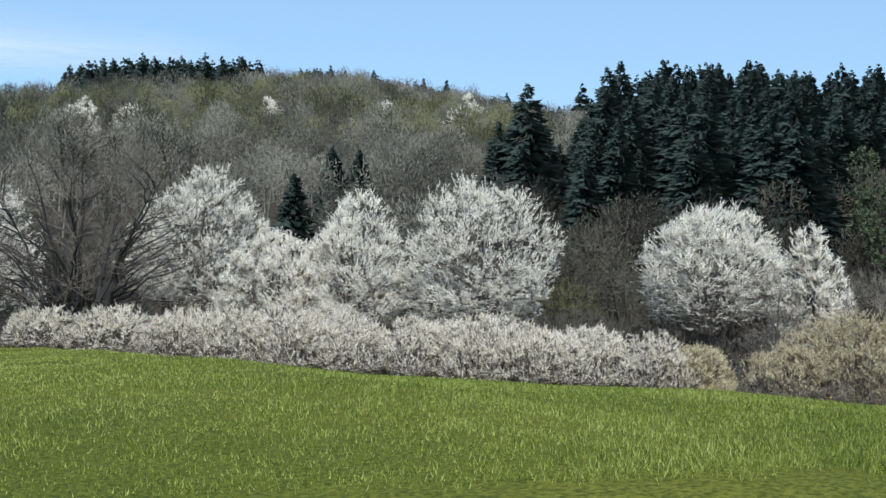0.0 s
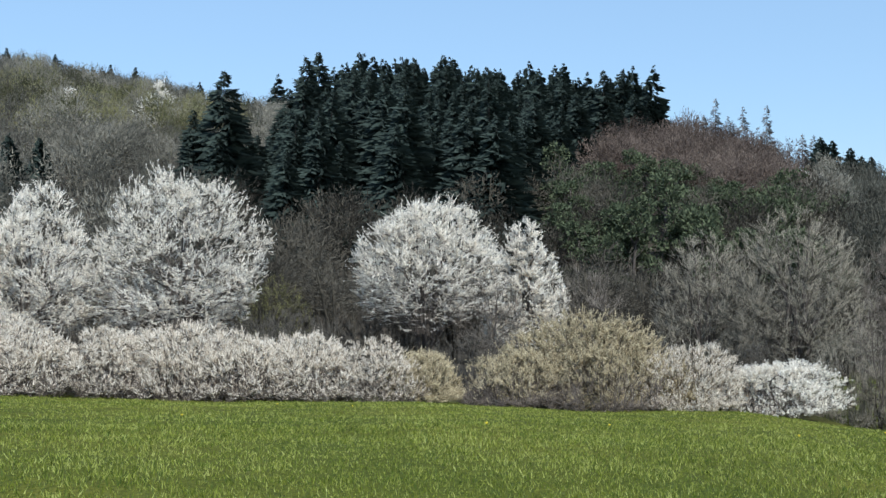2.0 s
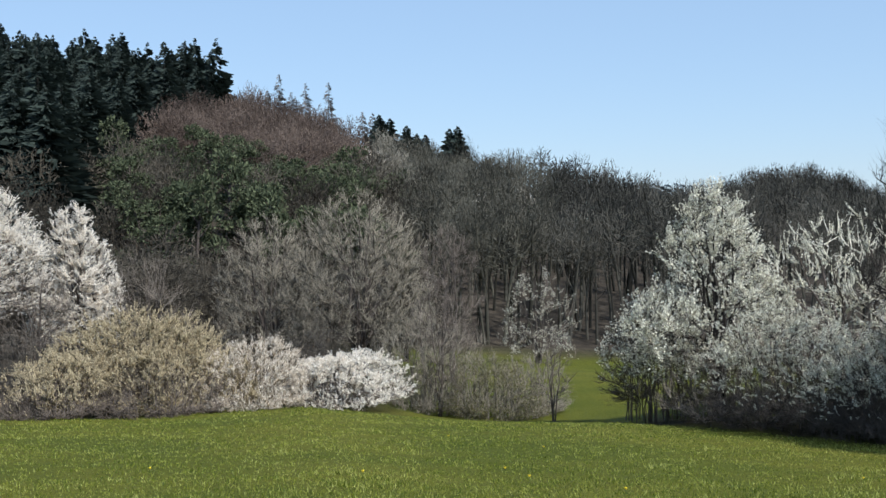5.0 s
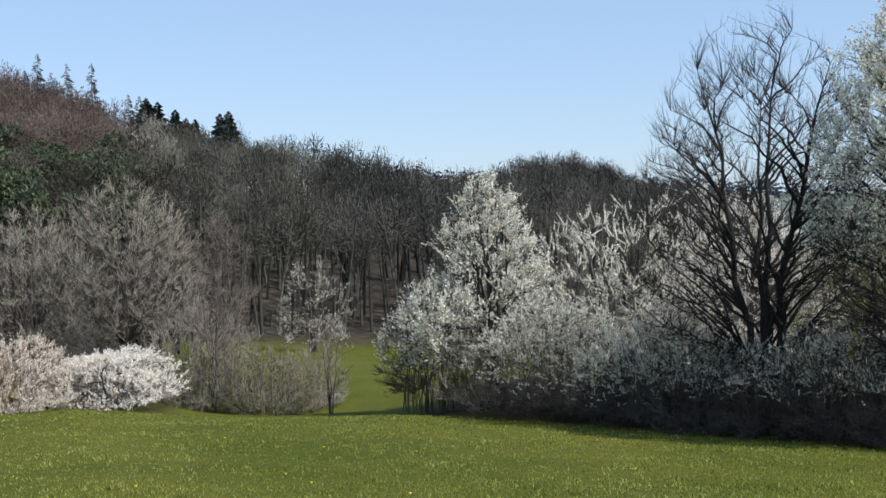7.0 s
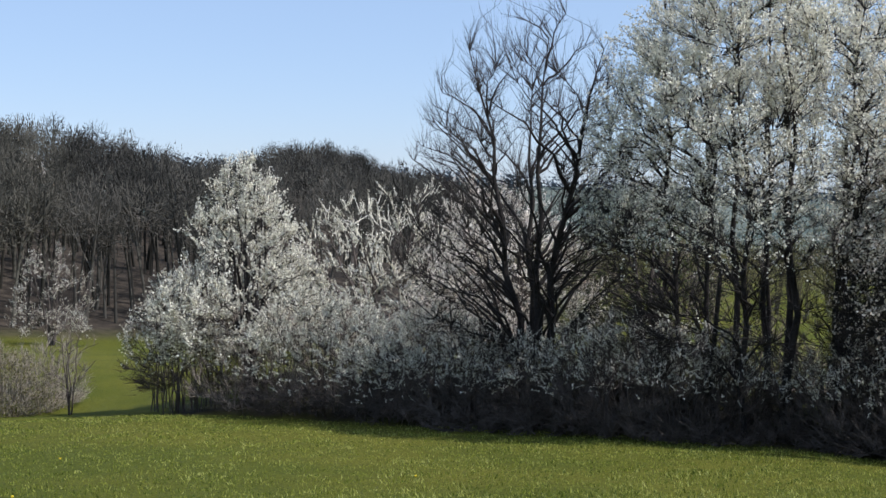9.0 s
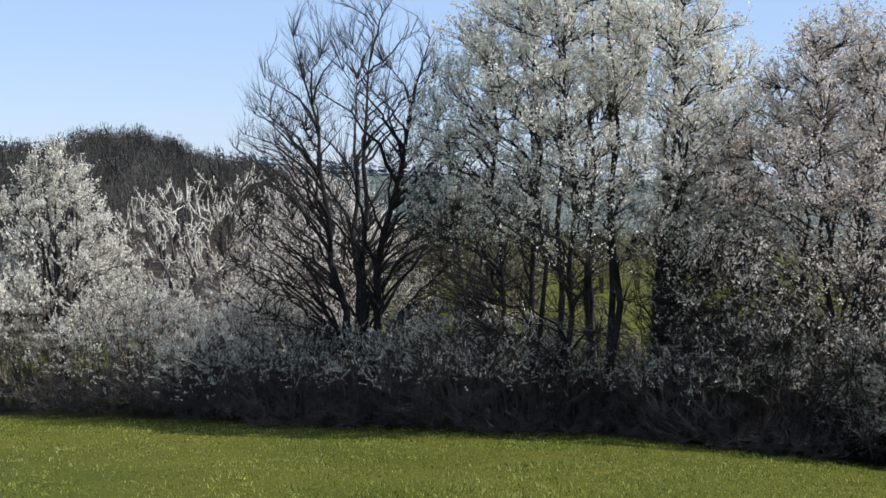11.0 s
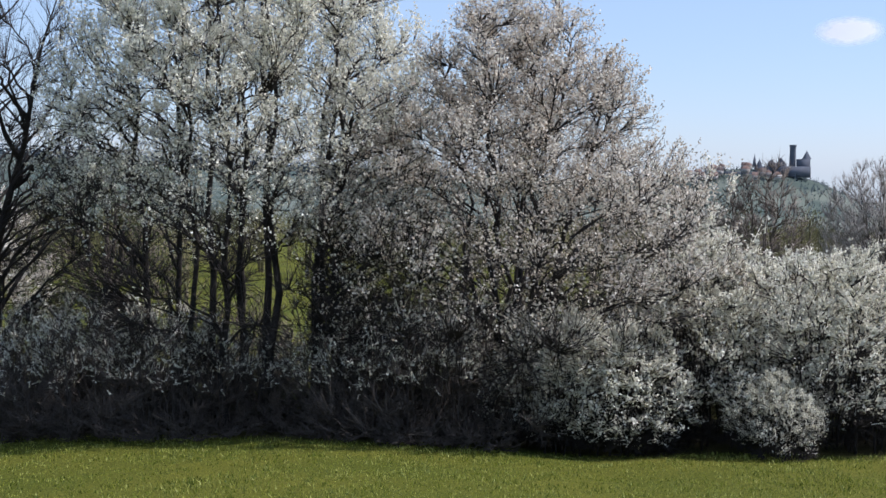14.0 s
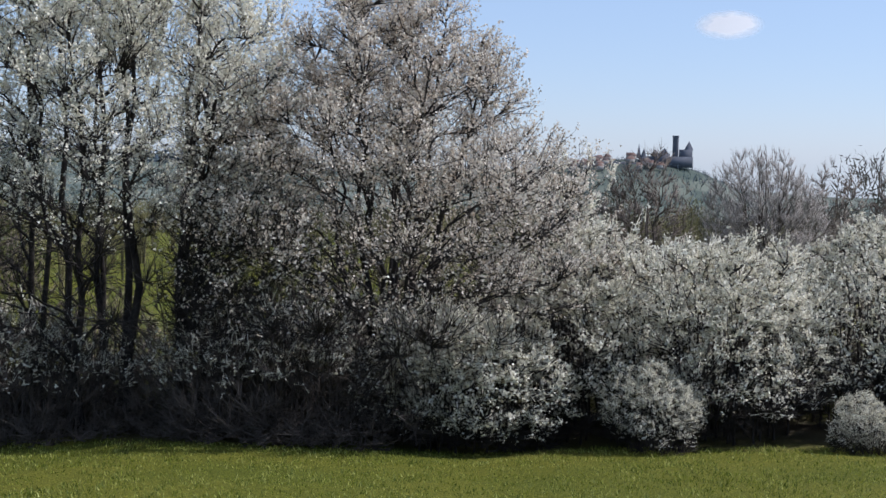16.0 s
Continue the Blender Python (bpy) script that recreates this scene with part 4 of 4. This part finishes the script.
def loose(name, label, category, spots, makers, group, seed, lo=0.8, hi=1.2):
    """Single far trees, each a thing of its own, sharing a few meshes."""
    r = np.random.default_rng(seed)
    firsts = []
    for k, (a, dd) in enumerate(spots):
        x, y = polar(a, dd)
        s, turn = r.uniform(lo, hi), r.uniform(0, 360)
        if k < len(makers):
            root = stand(name, label, category, a, dd, group, sink=0.2)
            for pname, geo, mat, *kind in makers[k]:
                part(pname, geo, mat, root, kind="".join(kind))
            firsts.append(root)
        else:
            f = firsts[r.integers(len(firsts))]
            f.scale = (s, s, s * r.uniform(0.9, 1.15))
            copy_thing(f, pose(x, y, float(height(x, y)) - 0.2, 0, 0, turn))
            f.scale = (1, 1, 1)


def pine_parts():
    """A pine: bare lower trunk, rising limbs and rounded clumps of needles at their ends."""
    tall = rng.uniform(8.5, 10.5)
    trunk = run(rng, np.zeros((1, 3)), np.array([[0.0, 0.0, 1.0]]), np.array([tall * 0.9]), 6, 0.05, 0.05)
    limbs = branch(rng, trunk, 15, 0.4, 1.0, 58, 0.36, 2, 0.15, 0.1)
    tips = np.concatenate([limbs[:, -1], trunk[:, -1]])
    size = rng.uniform(0.7, 1.35, len(tips))
    per = 85
    way = unit(rng.normal(0, 1, (len(tips), per, 3)))
    c = (tips[:, None] + way * (size[:, None] * rng.uniform(0.45, 1.0, (len(tips), per)))[..., None] * np.array([1.0, 1.0, 0.55])).reshape(-1, 3)
    a = unit(way.reshape(-1, 3) + rng.normal(0, 0.5, c.shape) + np.array([0, 0, 0.4])) * 0.21
    b = unit(np.cross(a, rng.normal(0, 1, c.shape))) * 0.09
    v = np.stack([c - a, c + b, c + a, c - b], 1).reshape(-1, 3)
    return [("trunk", merge(tubes(trunk, 0.2, 0.05, 6), tubes(limbs, 0.07, 0.02, 4)), BARK), ("crown", merge((v, np.arange(len(v)).reshape(-1, 4))), PINE)]


loose("pine_tree", "dark green pine among bare trees on the slope", "tree", list(zip(az.tolist(), d.tolist())),
      [pine_parts() for _ in range(4)],
      "pines on the slope", 106, 0.9, 1.35)

az, d = scatter(rng, 640, -37.5, -14.2, 140, 350)
keep = conifer_zone(az, d) & (d < ridge(az) + 6)
spots = list(zip(az[keep].tolist(), d[keep].tolist()))[:430]
spots += [(-31.2, 345.0), (-32.6, 372.0), (-36.0, 158.0), (-34.8, 162.0)]


def spruce_parts(tall, wide, tiers, per, slim=1.2):
    t, c = conifer(rng, tall, wide, tiers, per, fan=3, slim=slim)
    return [("trunk", t, BARK_DARK), ("crown", c, NEEDLE)]


spots.sort(key=lambda s: s[1])
loose("spruce_tree", "tall dark green spruce in a hillside stand", "tree", spots[:230], [spruce_parts(h, w, 28, 9, 0.6) for h, w in ((15, 11.0), (18, 14.0), (20, 15.0), (19, 12.0), (16, 13.0), (20, 13.0))], "spruces of the hillside stand", 107, 0.66, 1.14)


def spruce_whole(tall, wide, tiers, per):
    (v0, f0), (v1, f1) = conifer(rng, tall, wide, tiers, per, slim=1.3)
    return np.concatenate([v0, v1]), [*f0, *[f + len(v0) for f in f1]]


wood("spruce_stand", "dark green spruces filling the rear of the stand", spots[230:], [spruce_whole(20, 13.0, 19, 7) for _ in range(4)], NEEDLE, 115, 0.72, 1.14)
az = rng.uniform(-57.5, -48.3, 240)
wood("ridge_spruces", "dark spruce wood on the hilltop", list(zip(az.tolist(), (ridge(az) + rng.uniform(-56, 6, 240)).tolist())), [spruce_whole(16, 12.0, 13, 7) for _ in range(4)], NEEDLE, 116, 0.75, 1.15)
az = rng.uniform(-49.5, -32.5, 100)
loose("spruce_tree", "small spruce standing out on the ridge line", "tree", list(zip(az.tolist(), (ridge(az) + rng.uniform(0, 9, 100)).tolist())), [spruce_parts(12, 8.0, 13, 7) for _ in range(3)], "spruces on the ridge", 109, 0.6, 1.15)
loose("spruce_tree", "dark spruce of a small group on the crest", "tree", [(-6.8, 276), (-6.3, 282), (-5.5, 280), (-5.0, 284), (-4.6, 281), (-3.4, 292), (-3.0, 289)], [spruce_parts(16.5, 13.0, 20, 9) for _ in range(2)], "spruces on the crest", 110, 0.85, 1.1)
loose("spruce_tree", "lone dark spruce among bare slope trees", "tree", [(-47.5, 150), (-45.5, 165), (-44.1, 168)], [spruce_parts(10.5, 8.0, 18, 8)], "lone spruces", 111, 0.9, 1.1)
az = rng.uniform(-12.6, -6.8, 14)


def dead_parts():
    t, c = conifer(rng, 14.5, 7.0, 24, 5, 0.25, 1, 0.45)
    return [("trunk", t, BARK), ("dead_bough", c, WOOD_DEAD, "stuff")]


loose("dead_spruce", "dead grey spruce with thin broken boughs", "tree", list(zip(az.tolist(), (ridge(az) - 4 + rng.uniform(-6, 4, 14)).tolist())), [dead_parts() for _ in range(3)], "dead spruces on the crest", 117, 0.75, 1.25)
for az, dist, tall, wide, seed in [(-57.0, 292, 11, 11, 81), (-54.6, 288, 10, 9, 82), (-48.0, 292, 9, 6, 83), (-42.2, 290, 9, 6, 84), (-38.4, 302, 13, 11, 85), (-7.2, 250, 9, 9, 86), (-1.8, 240, 8, 8, 87), (-5.2, 262, 8, 8, 88), (-0.2, 246, 8, 7, 89), (1.6, 244, 8, 7, 90)]:
    tree("cherry_tree", "far wild cherry white among bare hillside trees", "tree", az, dist, tall, wide, seed, stems=3, flower=BLOSSOM, group="far cherries on the hill", limbs=20, branches=150, sprays=4, spray=1.0, flowers=3, size=0.14, spread=0.2, twig_w=0.03, lumps=0.35)
az, d = scatter(rng, 320, 49, 74, 120, 430)
wood("valley_wood", "grey leafless wood on the valley floor", list(zip(az.tolist(), d.tolist())), KINDS, WOOD_GREY, 114, 0.7, 1.1)
# right of the hill: hedgerows and trees on the valley floor, woods on the far ridge
az, d = scatter(rng, 150, 23, 72, 95, 230)
wood("valley_hedgerow", "grey-green budding hedgerow trees in the valley", list(zip(az.tolist(), d.tolist())), SCRUB, WOOD_LIME, 112, 0.8, 1.3)
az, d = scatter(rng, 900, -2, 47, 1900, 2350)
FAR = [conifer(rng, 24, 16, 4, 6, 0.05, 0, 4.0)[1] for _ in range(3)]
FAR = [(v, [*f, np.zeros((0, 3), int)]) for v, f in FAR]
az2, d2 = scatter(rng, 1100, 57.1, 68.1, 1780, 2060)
# Both far woods carry the haze blue in their base colour.
wood("castle_wood", "trees on the slopes of the castle hill", list(zip(az2.tolist(), d2.tolist())), FAR, FAR_WOOD_HAZED, 118, 0.18, 0.36)
wood("far_forest", "dark forest along the distant ridge", list(zip(az.tolist(), d.tolist())), FAR, FAR_WOOD_HAZED, 113)


# ---- castle on its hill ----
def box(cx, cy, z0, z1, w, dp):
    v = np.array([[sx * w / 2 + cx, sy * dp / 2 + cy, z] for z in (z0, z1) for sx, sy in ((-1, -1), (1, -1), (1, 1), (-1, 1))], float)
    f = np.array([[3, 2, 1, 0], [4, 5, 6, 7], [0, 1, 5, 4], [1, 2, 6, 5], [2, 3, 7, 6], [3, 0, 4, 7]])
    return v, f


def gable(cx, cy, z0, z1, w, dp):
    v = np.array([[cx - w / 2, cy - dp / 2, z0], [cx + w / 2, cy - dp / 2, z0], [cx + w / 2, cy + dp / 2, z0], [cx - w / 2, cy + dp / 2, z0], [cx, cy - dp / 2, z1], [cx, cy + dp / 2, z1]], float)
    return v, np.array([[1, 2, 5, 4], [0, 4, 5, 3]]), np.array([[0, 1, 4], [2, 3, 5]])


def roofed(*args):
    v, q, t = gable(*args)
    return v, [q, t]


castle = stand("castle", "ruined stone castle with a tall tower on a far hill", "castle", CASTLE_AZ, CASTLE_D, sink=2.0)
castle.rotation_euler = (0, 0, radians(-CASTLE_AZ))
part("tower", merge(tubes(np.array([[[0, 0, 0], [0, 0, 20.0], [0, 0, 47.0]]]), 5.2, 4.9, 12), tubes(np.array([[[0, 0, 47.0], [0, 0, 48.0], [0, 0, 50.0]]]), 5.6, 5.6, 12)), STONE_HAZED, castle)
part("palace_wall", merge(box(17, 4, 0, 27, 22, 14)), STONE_HAZED, castle)
part("palace_gable", roofed(22, 4, 27, 41, 15, 14), STONE_HAZED, castle)
part("curtain_wall", merge(box(-8, -10, -3, 15, 74, 3)), STONE_HAZED, castle)
part("outer_wall", merge(box(-92, -16, -14, 5, 92, 3)), STONE_HAZED, castle)
part("great_hall", merge(box(-24, -2, 0, 20, 30, 12)), STONE_HAZED, castle)
part("hall_gable", roofed(-18, -2, 20, 29, 14, 12), STONE_HAZED, castle)
part("hall_gable", roofed(-33, -2, 20, 26, 12, 12), STONE_HAZED, castle)
part("spire", roofed(-60, -4, 14, 36, 7, 7), STONE_HAZED, castle)
part("gatehouse", merge(box(-52, -6, -4, 14, 16, 12)), STONE_HAZED, castle)
part("chapel_roof", roofed(-52, -6, 14, 27, 10, 12), STONE_HAZED, castle)
for k in range(22):
    az = rng.uniform(57.8, 62.2)
    house = stand("house", "small far house on the castle hill", "house", az, CASTLE_D - 20 + rng.uniform(-60, 50), "houses below the castle", sink=1.0)
    house.rotation_euler = (0, 0, rng.uniform(0, 3.1))
    part("wall", merge(box(0, 0, 0, 7, 12, 9)), PLASTER, house)
    part("roof", roofed(0, 0, 7, 12, 12.8, 9.8), ROOF, house)

# ---- clouds ----
bm = bmesh.new()
bmesh.ops.create_grid(bm, x_segments=24, y_segments=24, size=1.0)
for v in bm.verts:
    v.co.z = 0.06 * (1 - v.co.x ** 2 - v.co.y ** 2)
me = bpy.data.meshes.new("cloud")
bm.to_mesh(me)
bm.free()
me.materials.append(cloud_material("cloud_vapour", 4.6, 2.6))
cloud = new("cloud", me)
cx, cy = polar(65.0, 3500)
cloud.location, cloud.rotation_euler, cloud.scale = (cx, cy, 380), (0, 0, radians(-65.0)), (98, 400, 130)
tagged(cloud, "small white fair-weather cloud", "cloud", kind="structure")
bm = bmesh.new()
bmesh.ops.create_grid(bm, x_segments=24, y_segments=24, size=1.0)
for v in bm.verts:
    v.co.z = 0.02 * math.sin(v.co.x * 5 + 1) * math.sin(v.co.y * 4)
me = bpy.data.meshes.new("cirrus_veil")
bm.to_mesh(me)
bm.free()
me.materials.append(cloud_material("cirrus_vapour", 1.3, 2.2))
cirrus = new("cirrus_veil", me)
cx, cy = polar(-61, 3800)
cirrus.location, cirrus.rotation_euler, cirrus.scale = (cx, cy, 640), (0, 0, radians(61)), (900, 620, 400)
tagged(cirrus, "faint thin veil of high cirrus cloud", "cloud", kind="structure")

# ---- turf ----
def turf(seed, count):
    """Grass in small uneven tufts over the near meadow, thinner with distance."""
    r = np.random.default_rng(seed)
    tufts = count // 9
    az = r.uniform(-125, 80, tufts)
    edge = np.interp(az, K_AZ, K_EDGE) + 1.2
    d = 0.4 + (edge - 0.4) * r.random(tufts) ** 0.85
    near = tufts // 4
    d[:near] = 0.4 + 18 * r.random(near) ** 0.7
    tall = r.uniform(0.55, 1.2, tufts) ** 1.6
    k = r.integers(0, tufts, count)
    x = d[k] * np.sin(np.radians(az[k])) + r.normal(0, 0.09, count)
    y = d[k] * np.cos(np.radians(az[k])) + r.normal(0, 0.09, count)
    z = height(x, y) - 0.012
    patch = 0.6 + 0.4 * np.sin(x * 1.1 + np.sin(y * 1.5)) * np.sin(y * 0.9 + np.sin(x * 0.8))
    h = (0.026 + 0.042 * r.random(count)) * tall[k] * (0.7 + 0.6 * patch)
    w = (0.0035 + 0.0003 * d[k]) * r.uniform(0.7, 1.3, count)
    a = r.random(count) * 6.283
    lean = r.normal(0, 0.4, (count, 2)) * h[:, None]
    p = np.stack([x, y, z], 1)
    u = np.stack([np.cos(a) * w, np.sin(a) * w, 0 * a], 1)
    tip = p + np.stack([lean[:, 0], lean[:, 1], h], 1)
    verts = np.stack([p - u, p + u, tip], 1).reshape(-1, 3)
    ob = new("grass", build_mesh("grass", verts, [np.arange(count * 3).reshape(-1, 3)], [GRASS]))
    return tagged(ob, "short bright green spring meadow grass", "grass", kind="stuff")


turf(201, 760000)

for az, d in [(-33.0, 30.0), (-36.5, 33.0), (-21.0, 19.0), (-11.0, 17.0), (-2.5, 17.5), (-3.5, 19.0), (-1.0, 24.0), (-5.5, 27.0), (14.0, 20.0), (2.0, 15.5), (-29.0, 16.0), (-44.0, 21.0)]:
    flower = stand("dandelion", "small yellow dandelion in the grass", "flower", az, d, "dandelions in the meadow", sink=0.01)
    part("stalk", merge(tubes(np.array([[[0, 0, 0], [0.004, 0, 0.06], [0.01, 0, 0.12]]]), 0.003, 0.002, 4)), LEAF, flower)
    head = np.array([[0.01, 0, 0.12], [0.01, 0, 0.135], [0.01, 0, 0.145]])[None]
    v, q = tubes(head, 0.012, 0.024, 8)
    part("head", (np.concatenate([v, [[0.01, 0, 0.15]]]), [q, np.array([[16 + j, 16 + (j + 1) % 8, 24] for j in range(8)])]), YELLOW, flower)
